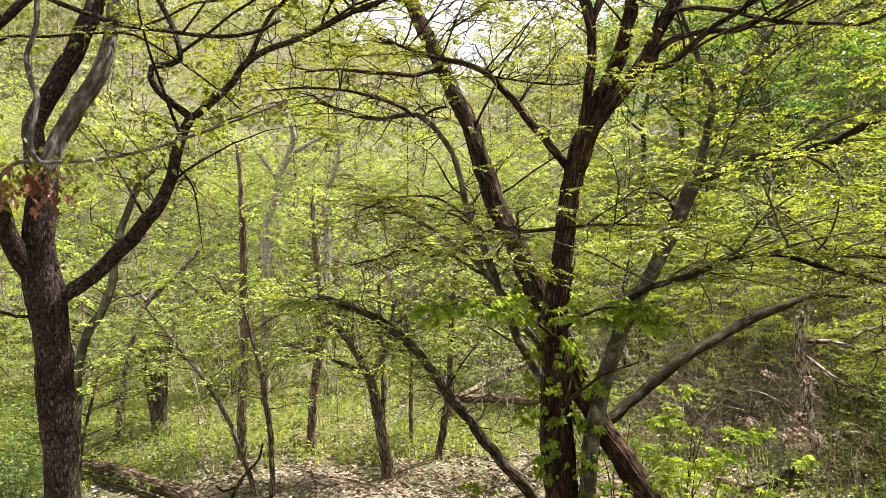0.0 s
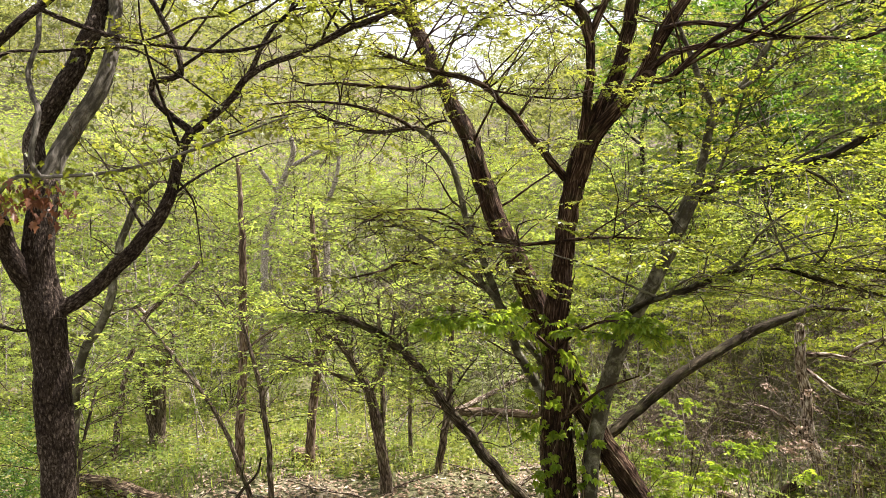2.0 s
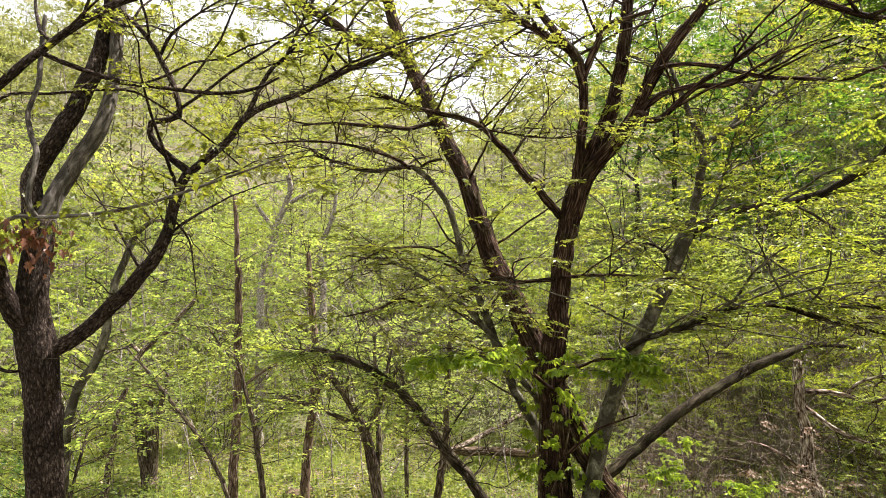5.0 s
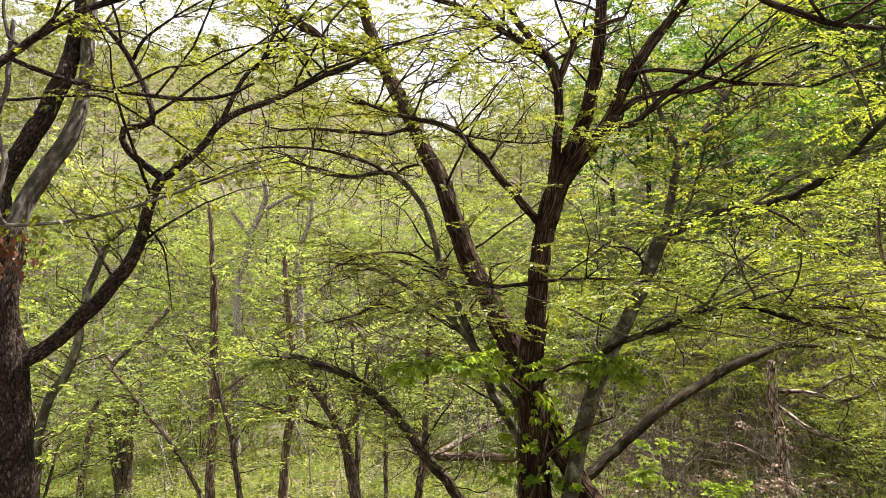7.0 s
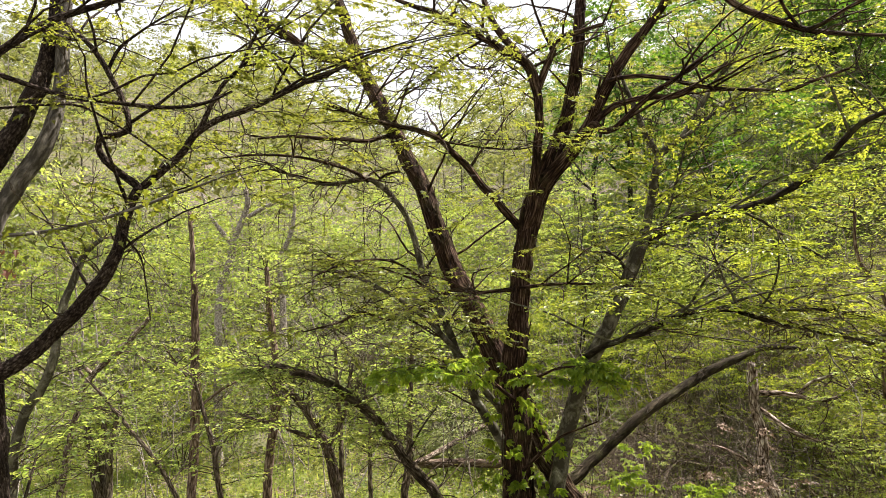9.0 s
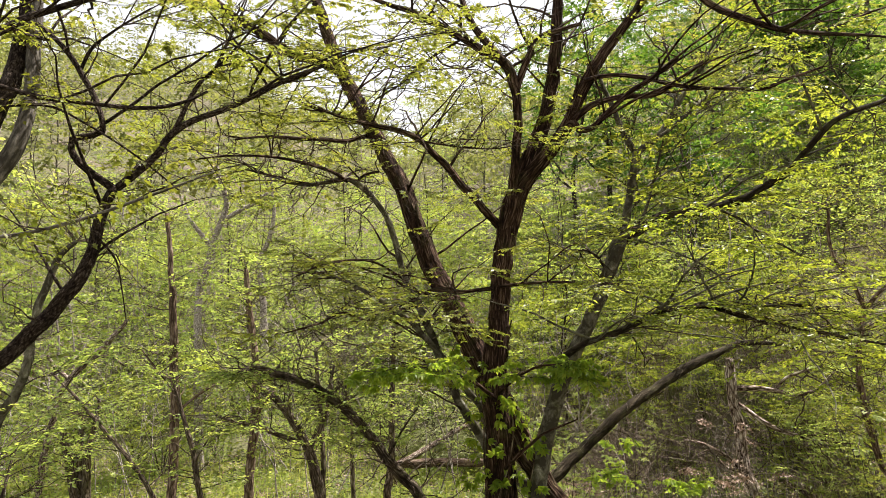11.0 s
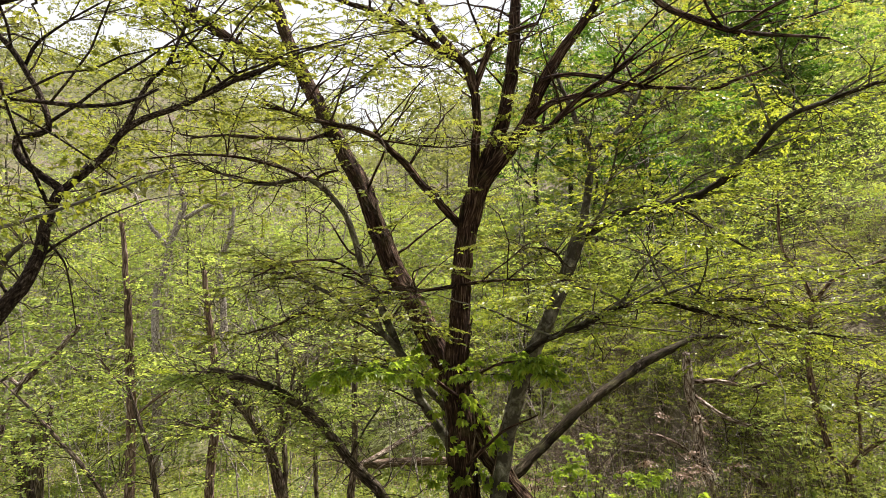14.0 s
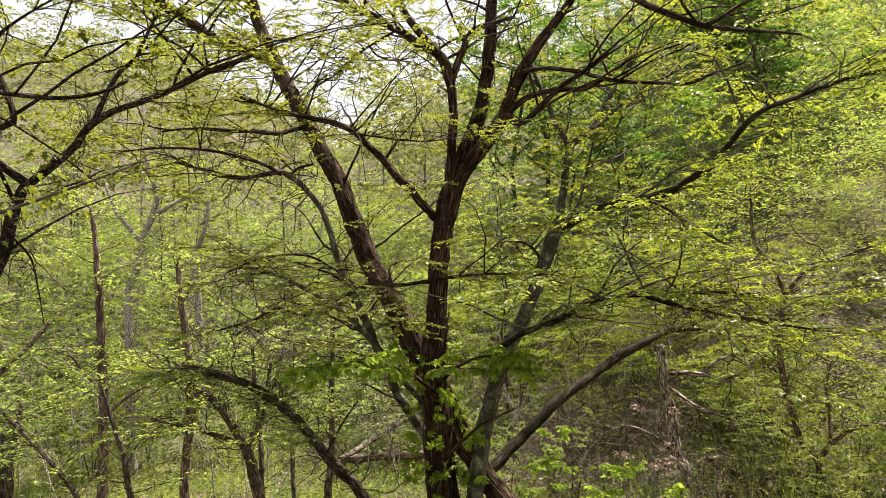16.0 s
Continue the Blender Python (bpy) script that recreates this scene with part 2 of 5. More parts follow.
def land(x, y):
    """Height of the ground: a bank under the camera, a level clearing, a slope on the right and a wooded hill behind."""
    x, y = np.asarray(x, float), np.asarray(y, float)
    bank = 1.7 * (1 - step(1.0, 5.6, y))
    hill = np.where(y > 13, 0.31 * (np.clip(y, 13, 95) - 13) * step(13, 24, y), 0)
    hill = hill + step(20, 85, y) * 9.5 * step(6, -20, x)
    side = 0.42 * np.clip(x - 4.2, 0, 75) * step(5.5, 11.0, y) + 6.0 * step(16, 60, x - 0.12 * y)
    side = side + 0.9 * step(5.2, 6.6, x - 0.05 * (y - 12)) * step(10.5, 12.5, y) * (1 - step(30, 50, y))
    left = 0.35 * np.clip(-x - 11, 0, 60) * step(6, 14, y) * (1 - 0.75 * step(25, 60, y))
    cut = y - brink(x) + 0.12 * np.sin(3.1 * x) + 0.07 * np.sin(7.3 * x + 1.0)
    side = side + 0.6 * step(0.0, 0.35, cut) * step(-0.9, 0.3, x) * (1 - step(6.2, 7.8, x)) * (1 - step(3, 9, cut))
    rough = 0.05 * np.sin(1.9 * x + 0.7 * y) * np.sin(1.3 * y - 0.4 * x) + 0.03 * np.sin(4.1 * x) * np.sin(3.7 * y)
    fall = 1 - 0.9 * step(110, 380, np.hypot(x, y))
    return (bank + hill + side + left) * fall + rough


def mesh_from(name, verts, faces, material, uv=None, smooth=False):
    """A mesh from arrays: faces all have the same number of corners, and uv has one row for every corner."""
    verts, faces = np.asarray(verts, np.float32), np.asarray(faces, np.int32)
    me = bpy.data.meshes.new(name)
    k = faces.shape[1]
    me.vertices.add(len(verts))
    me.vertices.foreach_set("co", verts.ravel())
    me.loops.add(faces.size)
    me.loops.foreach_set("vertex_index", faces.ravel())
    me.polygons.add(len(faces))
    me.polygons.foreach_set("loop_start", np.arange(0, faces.size, k, dtype=np.int32))
    if uv is not None:
        me.uv_layers.new(name="UVMap").data.foreach_set("uv", np.asarray(uv, np.float32).ravel())
    me.polygons.foreach_set("use_smooth", np.full(len(faces), smooth))
    me.materials.append(material)
    me.update(calc_edges=True)
    return me


def spline(points, gap):
    """A smooth line through rows of numbers, with about one row each gap."""
    p = np.asarray(points, float)
    if len(p) < 3:
        n = max(2, int(np.linalg.norm(p[-1, :3] - p[0, :3]) / gap) + 1)
        s = np.linspace(0, 1, n)[:, None]
        return p[0] * (1 - s) + p[-1] * s
    q = np.vstack([2 * p[0] - p[1], p, 2 * p[-1] - p[-2]])
    rows = []
    for i in range(1, len(q) - 2):
        a, b, c, d = q[i - 1:i + 3]
        n = max(1, int(round(np.linalg.norm((c - b)[:3]) / gap)))
        t = (np.arange(n) / n)[:, None]
        rows.append(0.5 * (2 * b + (c - a) * t + (2 * a - 5 * b + 4 * c - d) * t ** 2 + (3 * b - a - 3 * c + d) * t ** 3))
    return np.vstack(rows + [p[-1:]])


def tube(line, sides, rough=0.0, seed=0, ridges=0):
    """A stem along rows of x, y, z, radius, with closed ends, as vertices, quads and a UV map in metres."""
    p, r = line[:, :3], np.maximum(line[:, 3], 0.0012)
    n = len(p)
    way = np.gradient(p, axis=0)
    way /= np.linalg.norm(way, axis=1)[:, None] + 1e-9
    a = np.cross(way[0], (0.3, 1.0, 0.2))
    a /= np.linalg.norm(a)
    side = np.zeros((n, 3))
    for i in range(n):
        a = a - way[i] * (a @ way[i])
        a /= np.linalg.norm(a) + 1e-9
        side[i] = a
    other = np.cross(way, side)
    th = np.linspace(0, 2 * math.pi, sides, endpoint=False)
    dist = np.r_[0, np.cumsum(np.linalg.norm(np.diff(p, axis=0), axis=1))]
    k = np.ones((n, sides))
    if rough:
        g = np.random.RandomState(seed)
        f1, f2, f3 = g.uniform(0, 6, 3)
        k += rough * 0.5 * np.sin(2 * th[None] + f1 + 2.1 * dist[:, None]) * np.sin(3.3 * dist[:, None] + f2)
        k += rough * 0.4 * np.sin(3 * th[None] + f3 - 4.7 * dist[:, None])
        if ridges:
            k += rough * 0.55 * np.sin(ridges * th[None] + 1.6 * np.sin(5 * dist[:, None] + f1)) * (0.6 + 0.4 * np.sin(9 * dist[:, None] + th[None] * 3))
        k += rough * 0.35 * g.uniform(-1, 1, (n, sides))
    v = p[:, None] + (r[:, None] * k)[:, :, None] * (np.cos(th)[None, :, None] * side[:, None] + np.sin(th)[None, :, None] * other[:, None])
    v = v.reshape(-1, 3)
    i, j = np.meshgrid(np.arange(n - 1), np.arange(sides), indexing="ij")
    j2 = (j + 1) % sides
    f = np.stack([i * sides + j, i * sides + j2, (i + 1) * sides + j2, (i + 1) * sides + j], -1).reshape(-1, 4)
    w = 2 * math.pi * max(r.mean(), 0.004) / sides
    u0, u1, v0, v1 = j * w, (j + 1) * w, dist[i], dist[i + 1]
    uv = np.stack([np.stack(c, -1) for c in ((u0, v0), (u1, v0), (u1, v1), (u0, v1))], 2).reshape(-1, 2)
    ends = []
    if sides >= 4:
        m = len(v)
        v = np.vstack([v, p[:1] - way[:1] * r[0] * 0.25, p[-1:] + way[-1:] * r[-1] * 0.4])
        for j0 in range(0, sides, 2):
            j1, j3 = (j0 + 1) % sides, (j0 + 2) % sides
            ends += [(m, j3, j1, j0), (m + 1, (n - 1) * sides + j0, (n - 1) * sides + j1, (n - 1) * sides + j3)]
        f = np.vstack([f, ends])
        uv = np.vstack([uv, np.tile([[0.0, 0.0], [0.02, 0.0], [0.02, 0.02], [0.0, 0.02]], (len(ends), 1))])
    return v, f, uv


class Heap:
    """Gathers pieces that become one mesh."""

    def __init__(self):
        self.v, self.f, self.uv, self.n = [], [], [], 0

    def add(self, v, f, uv=None):
        self.v.append(v)
        self.f.append(np.asarray(f) + self.n)
        self.n += len(v)
        if uv is not None:
            self.uv.append(uv)

    def mesh(self, name, material, origin=(0, 0, 0), smooth=False):
        return mesh_from(name, np.vstack(self.v) - np.asarray(origin), np.vstack(self.f), material, np.vstack(self.uv) if self.uv else None, smooth)


def part(name, mesh, parent, label="", kind=""):
    ob = new(name, mesh)
    ob.parent = parent
    return tagged(ob, label, kind=kind)


def unit(a):
    return a / (np.linalg.norm(a, axis=-1, keepdims=True) + 1e-9)


def blades(base, way, up, length, width, fold=0.25, droop=0.15):
    """Leaves as folded pointed blades of two quads, from arrays of foot, direction, face normal and size."""
    way = unit(way)
    side = unit(np.cross(way, up))
    up = np.cross(side, way)
    L, W = length[:, None], width[:, None]
    tip = base + way * L - up * L * droop
    q = []
    for s in (1, -1):
        a = base + way * L * 0.30 + side * W * 0.46 * s + up * W * fold
        b = base + way * L * 0.68 + side * W * 0.38 * s + up * W * fold * 0.6 - up * L * droop * 0.5
        q += [a, b]
    v = np.stack([base, q[0], q[1], tip, q[3], q[2]], 1).reshape(-1, 3)
    k = np.arange(len(base))[:, None] * 6
    f = np.stack([k + [0, 1, 2, 3], k + [0, 3, 4, 5]], 1).reshape(-1, 4)
    return v, f


def chips(base, way, up, length, width):
    """Smaller or farther leaves: one bent four-cornered blade each."""
    way = unit(way)
    side = unit(np.cross(way, up))
    L, W = length[:, None], width[:, None]
    n = np.cross(side, way)
    v = np.stack([base, base + way * L * 0.45 + side * W * 0.5 + n * W * 0.15, base + way * L - n * L * 0.12, base + way * L * 0.45 - side * W * 0.5 + n * W * 0.15], 1).reshape(-1, 3)
    return v, np.arange(len(v)).reshape(-1, 4)


def lobed(base, way, up, length, width):
    """Lobed leaves, bent along the midrib."""
    way = unit(way)
    side = unit(np.cross(way, up))
    n = np.cross(side, way)
    t = np.array([0.0, 0.16, 0.30, 0.46, 0.64, 1.0])
    s = np.array([0.02, 0.40, 0.17, 0.50, 0.20, 0.0])
    L, W = length[:, None, None], width[:, None, None]
    mid = base[:, None] + way[:, None] * L * t[None, :, None] - n[:, None] * L * 0.22 * (t ** 2)[None, :, None]
    wing = side[:, None] * W * s[None, :, None] + n[:, None] * W * 0.30 * s[None, :, None]
    wing2 = -side[:, None] * W * s[None, :, None] + n[:, None] * W * 0.30 * s[None, :, None]
    v = np.concatenate([mid, mid + wing, mid + wing2], 1).reshape(-1, 3)
    i = np.arange(5)
    f = np.vstack([np.stack([i, i + 6, i + 7, i + 1], -1), np.stack([i, i + 1, i + 13, i + 12], -1)])
    return v, (np.arange(len(base))[:, None, None] * 18 + f[None]).reshape(-1, 4)


def palmate(base, way, up, size):
    """Leaves of five drooping leaflets that spread like fingers from one stalk."""
    way = unit(way)
    side = unit(np.cross(way, up))
    n = np.cross(side, way)
    got = Heap()
    for a, k in ((-1.25, 0.62), (-0.62, 0.88), (0.0, 1.0), (0.62, 0.88), (1.25, 0.62)):
        d = way * math.cos(a) + side * math.sin(a) - n * 0.25
        got.add(*blades(base, d, n, size * k, size * k * 0.42, 0.18, 0.28))
    return np.vstack(got.v), np.vstack(got.f)


class Tree:
    """A tree built of limbs (rows of x, y, z, radius), with twigs and leafy sprays that grow from them."""
    count = 0

    def __init__(self, name, label, category, base, material, group="", joined=False):
        Tree.count += 1
        self.heap = Heap() if joined else None
        self.rng = np.random.RandomState(100 + Tree.count)
        self.material, self.lines, self.base, self.pending = material, [], base, (name, label, category, group)
        self.ob = None

    def limb(self, name, *rows, cover=None):
        rows = np.asarray(rows, float)
        rows[:, 3] *= 0.89
        if self.ob is None:
            x, y, z = rows[0, :3]
            g = float(land(x, y))
            if z > g - 0.02:
                rows = np.vstack([[x, y, g - 0.12, rows[0, 3] * 1.25], rows])
            n, lab, cat, group = self.pending
            self.base = (x, y, g)
            self.ob = tagged(new(n), lab, cat, group)
            self.ob.location = self.base
        r = rows[:, 3].max()
        shag = self.material.name == "shaggy_bark"
        sides = 28 if r > 0.10 else 16 if r > 0.05 else 10 if r > 0.025 else 6
        gap = 0.045 if r > 0.05 else 0.06
        if self.heap:
            sides, gap = (8, 0.30) if r > 0.045 else (4, 0.24) if r > 0.02 else (3, 0.22)
        line = spline(rows, gap)
        wob = self.rng.normal(0, 1, (len(line), 3))
        for _ in range(3):
            wob = (np.roll(wob, 1, 0) + wob + np.roll(wob, -1, 0)) / 3
        line[:, :3] += wob * np.minimum(line[:, 3:4] * 0.35, 0.012)
        v, f, uv = tube(line, sides, 0.16 if shag else 0.10, Tree.count * 31 + len(self.lines), 9 if shag else 7)
        self.lines.append(line)
        if self.heap:
            self.heap.add(v, f, uv)
        else:
            part(name, mesh_from(name, v - np.asarray(self.base), f, cover or self.material, uv, True), self.ob)

    def close(self, name="trunk"):
        part(name, self.heap.mesh(name, self.material, self.base, True), self.ob)

    def sprout(self, n, pick, length=(0.8, 2.0), rise=0.1, low=0.15):
        """Side branches that spread nearly level from the limbs; returns where they stand among the lines."""
        g, first, h = self.rng, len(self.lines), Heap()
        weight = np.array([np.linalg.norm(np.diff(self.lines[i][:, :3], axis=0), axis=1).sum() for i in pick])
        for i in g.choice(list(pick), n, p=weight / weight.sum()):
            q = self.lines[i]
            j = min(max(int(len(q) * g.uniform(low, 0.98)), 1), len(q) - 1)
            along = unit(q[j, :3] - q[j - 1, :3])
            az, ln = g.uniform(0, 2 * math.pi), g.uniform(*length)
            d = unit(np.array([math.cos(az), math.sin(az), g.normal(rise, 0.15)]) + along * 0.7 * np.array([1, 1, 0.6]))
            s = np.linspace(0, 1, 9)[:, None]
            bend = unit(np.cross(d, (0, 0, 1.0))) * g.normal(0, 0.2)
            line = q[j, :3] + d * ln * s + bend * ln * s ** 2 + np.array([0, 0, 0.12 * ln]) * np.sin(s * 2.4) + np.cumsum(g.normal(0, 0.012 * ln, (9, 3)), 0) * (s > 0)
            r = min(q[j, 3] * 0.6, 0.006 + 0.006 * ln)
            line = np.c_[line, np.linspace(r, 0.002, 9)]
            h.add(*tube(line, 5))
            self.lines.append(spline(line, 0.06))
        part("branch_work", h.mesh("branch_work", self.material, self.base, True), self.ob, "thin spreading side branches", "stuff")
        return range(first, len(self.lines))

    def sprays(self, n, material, leaf_len=0.05, reach=(0.5, 1.3), low=0.15, rise=0.08, shape="blade", pick=None, leaf_gap=0.045, zmin=None, twiglets=6, fine=True, crown="flat sprays of yellow-green leaves", loose=0.27):
        """Flat leafy sprays: a twig with side twigs in one nearly level plane, and leaves in two rows along each."""
        g = self.rng
        lines = [self.lines[i] for i in pick] if pick is not None else self.lines
        weight = np.array([np.linalg.norm(np.diff(q[:, :3], axis=0), axis=1).sum() for q in lines])
        which = g.choice(len(lines), n, p=weight / weight.sum())
        twigs = Heap()
        feet, ways, ups = [], [], []
        for w in which:
            q = lines[w]
            i = int(len(q) * g.uniform(low, 1.0) ** 0.8) if g.rand() > 0.15 else len(q) - 1
            i = min(max(i, 1), len(q) - 1)
            p0 = q[i, :3]
            if zmin is not None and p0[2] < zmin:
                continue
            along = unit(q[i, :3] - q[i - 1, :3])
            az = g.uniform(0, 2 * math.pi)
            d = unit(np.array([math.cos(az), math.sin(az), g.normal(rise, 0.12)]) + along * 0.8 * np.array([1, 1, 0.5]))
            length = g.uniform(*reach)
            m = 7
            s = np.linspace(0, 1, m)[:, None]
            bend = unit(np.cross(d, (0, 0, 1))) * g.normal(0, 0.22)
            line = p0 + d * length * s + bend * length * s ** 2 + np.array([0, 0, -0.10 * length]) * s ** 2
            line[1:] += g.normal(0, 0.018 * length, (m - 1, 3))
            rad = np.linspace(min(q[i, 3] * 0.5, 0.0045 + 0.004 * length), 0.0016, m)
            twigs.add(*tube(np.c_[line, rad][::1 if fine else 3], 3))
            flat = unit(np.cross(d, unit(np.cross((0, 0, 1.0), d))) + g.normal(0, 0.12, 3))
            flat *= math.copysign(1, flat[2])
            sideways = unit(np.cross(flat, d))
            axes = [(line[3:], 0.6)]
            for k in range(twiglets):
                t = 0.25 + 0.7 * k / twiglets + g.uniform(-0.05, 0.05)
                j = min(int(t * (m - 1)), m - 2)
                e = unit(d * g.uniform(0.5, 1.0) + sideways * (1 if k % 2 else -1) + g.normal(0, 0.12, 3))
                ln = length * (1.05 - t) * g.uniform(0.35, 0.75) + 0.06
                st = np.linspace(0, 1, 4)[:, None]
                sub = line[j] + e * ln * st + np.array([0, 0, -0.08 * ln]) * st ** 2 + g.normal(0, 0.012, (4, 3)) * st
                if fine:
                    twigs.add(*tube(np.c_[sub, np.linspace(0.0028, 0.0012, 4)], 3))
                axes.append((sub, ln))
            for sub, ln in axes:
                c = max(3, int(ln / leaf_gap * 1.4))
                t = np.sort(g.uniform(0.05, 1, c)) * (len(sub) - 1)
                j = np.minimum(t.astype(int), len(sub) - 2)
                pos = sub[j] + (sub[j + 1] - sub[j]) * (t - j)[:, None]
                e = unit(sub[-1] - sub[0])
                sd = unit(np.cross(flat, e))
                sgn = np.where(np.arange(c) % 2, 1.0, -1.0)[:, None]
                feet.append(pos)
                ways.append(e * 0.75 + sd * sgn * g.uniform(0.5, 1.1, (c, 1)) + g.normal(0, 0.67 * loose, (c, 3)) - np.array([0, 0, 0.12]))
                ups.append(flat + g.normal(0, loose, (c, 3)))
        feet, ways, ups = np.vstack(feet), np.vstack(ways), np.vstack(ups)
        size = leaf_len * g.uniform(0.55, 1.3, len(feet))
        heap = Heap()
        if shape == "blade":
            heap.add(*blades(feet, ways, ups, size, size * g.uniform(0.42, 0.58, len(feet))))
        elif shape == "palmate":
            heap.add(*palmate(feet, ways, ups, size))
        elif shape == "lobed":
            heap.add(*lobed(feet, ways, ups, size, size * g.uniform(0.7, 0.95, len(feet))))
        else:
            heap.add(*chips(feet, ways, ups, size, size * 0.6))
        if fine is not None:
            part("twig_work", twigs.mesh("twig_work", BARK_TWIG, self.base), self.ob, "fine dark twigs", "stuff")
        part("crown", heap.mesh("crown", material, self.base), self.ob, crown, "stuff")


    def gnarl(self, n, pick, length=(0.35, 1.0), low=0.2, fall=-0.15, thick=0.006):
        """Crooked leafless twigs that turn at every joint, with short side twigs."""
        g, h = self.rng, Heap()
        weight = np.array([np.linalg.norm(np.diff(self.lines[i][:, :3], axis=0), axis=1).sum() for i in pick])

        def crooked(p, d, ln, r, joints):
            rows = [(*p, r)]
            for k in range(joints):
                d = unit(d + g.normal(0, 0.42, 3) + np.array([0, 0, 0.10 * fall]))
                p = p + d * ln / joints * g.uniform(0.6, 1.4)
                rows.append((*p, max(r * (1 - 0.8 * (k + 1) / joints), 0.0016)))
            rows = np.array(rows)
            h.add(*tube(rows, 3))
            return rows

        for i in g.choice(list(pick), n, p=weight / weight.sum()):
            q = self.lines[i]
            j = min(max(int(len(q) * g.uniform(low, 1.0)), 1), len(q) - 1)
            az = g.uniform(0, 2 * math.pi)
            d = unit(np.array([math.cos(az), math.sin(az), g.normal(fall, 0.45)]) + 0.5 * unit(q[j, :3] - q[j - 1, :3]))
            ln = g.uniform(*length)
            rows = crooked(q[j, :3], d, ln, min(q[j, 3] * 0.7, thick * (0.5 + ln)), 9)
            for k in g.choice(np.arange(2, 9), 4, replace=False):
                e = unit(rows[k, :3] - rows[k - 1, :3] + g.normal(0, 0.8, 3))
                crooked(rows[k, :3], e, ln * g.uniform(0.2, 0.45), rows[k, 3] * 0.8, 5)
        part("twig_work", h.mesh("twig_work", BARK_TWIG, self.base), self.ob, "crooked dark leafless twigs", "stuff")


# ---- ground ----
def spread(near, far, fine, grow=1.12):
    s, d = [0.0], fine
    while s[-1] < far:
        s.append(s[-1] + d)
        if s[-1] > near:
            d *= grow
    return np.array(s)


gx = spread(14, 900, 0.22)
gx = np.r_[-gx[:0:-1], gx]
gy = np.r_[-spread(1, 900, 0.5, 1.25)[:0:-1], spread(22, 900, 0.22)]
xx, yy = np.meshgrid(gx, gy, indexing="ij")
gv = np.stack([xx, yy, land(xx, yy)], -1).reshape(-1, 3)
ia, ja = np.meshgrid(np.arange(len(gx) - 1), np.arange(len(gy) - 1), indexing="ij")
gf = np.stack([ia * len(gy) + ja, (ia + 1) * len(gy) + ja, (ia + 1) * len(gy) + ja + 1, ia * len(gy) + ja + 1], -1).reshape(-1, 4)
tagged(new("ground", mesh_from("ground", gv, gf, FLOOR, None, True)), "leaf-strewn woodland floor rising to slopes", "ground", kind="structure")

# ---- the trees near the camera ----

oak = Tree("oak_tree", "tall oak with dark furrowed trunk and young leaves on the bank", "tree", (-2.75, 4.8, 0.35), BARK_OAK)
oak.limb("trunk", (-2.67, 4.80, 0.05, 0.187), (-2.70, 4.80, 1.03, 0.146), (-2.73, 4.80, 1.55, 0.128), (-2.78, 4.80, 2.25, 0.134), (-2.81, 4.80, 2.65, 0.130), (-2.86, 4.80, 2.98, 0.146), (-2.90, 4.80, 3.22, 0.122), (-2.90, 4.80, 3.47, 0.110), (-2.88, 4.80, 3.71, 0.102), (-2.86, 4.80, 3.91, 0.089))
oak.limb("stem", (-2.88, 4.80, 3.75, 0.085), (-2.97, 4.85, 4.00, 0.086), (-3.01, 4.90, 4.22, 0.083), (-2.87, 4.95, 4.53, 0.080), (-2.76, 5.00, 4.80, 0.076), (-2.67, 5.05, 5.05, 0.077), (-2.65, 5.10, 5.21, 0.073), (-2.61, 5.15, 5.53, 0.065), (-2.57, 5.20, 6.21, 0.053))
oak.limb("stem", (-2.86, 4.80, 3.83, 0.081), (-2.83, 4.84, 4.02, 0.074), (-2.79, 4.89, 4.15, 0.070), (-2.73, 4.93, 4.32, 0.071), (-2.61, 4.98, 4.54, 0.067), (-2.54, 5.02, 4.76, 0.060), (-2.51, 5.07, 5.05, 0.056), (-2.52, 5.11, 5.21, 0.056), (-2.53, 5.16, 5.66, 0.052), (-2.51, 5.20, 6.39, 0.040), cover=BARK_PALE)
oak.limb("limb", (-2.90, 4.80, 3.06, 0.089), (-2.98, 4.72, 3.22, 0.084), (-3.02, 4.64, 3.40, 0.075), (-3.03, 4.56, 3.56, 0.066), (-3.13, 4.48, 3.74, 0.057), (-3.30, 4.40, 4.01, 0.045))
oak.limb("limb", (-2.84, 4.80, 2.88, 0.061), (-2.75, 4.82, 2.96, 0.065), (-2.60, 4.84, 3.06, 0.060), (-2.41, 4.87, 3.24, 0.058), (-2.25, 4.89, 3.41, 0.056), (-2.10, 4.91, 3.62, 0.052), (-2.01, 4.93, 3.81, 0.048), (-1.99, 4.96, 3.98, 0.044), (-1.94, 4.98, 4.17, 0.040), (-1.88, 5.00, 4.29, 0.038))
oak.limb("limb", (-1.88, 5.00, 4.27, 0.034), (-1.94, 4.99, 4.32, 0.032), (-2.02, 4.98, 4.39, 0.030), (-2.13, 4.98, 4.49, 0.030), (-2.18, 4.97, 4.58, 0.027), (-2.17, 4.96, 4.65, 0.027), (-2.03, 4.95, 4.67, 0.025), (-1.96, 4.95, 4.70, 0.027), (-1.96, 4.94, 4.81, 0.023), (-2.01, 4.93, 4.97, 0.023), (-2.08, 4.92, 5.10, 0.021), (-2.15, 4.92, 5.23, 0.021), (-2.26, 4.91, 5.38, 0.019), (-2.40, 4.90, 5.50, 0.017))
oak.limb("branch", (-2.11, 4.95, 5.17, 0.015), (-2.02, 4.93, 5.33, 0.015), (-1.85, 4.92, 5.46, 0.010), (-1.59, 4.90, 5.61, 0.008))
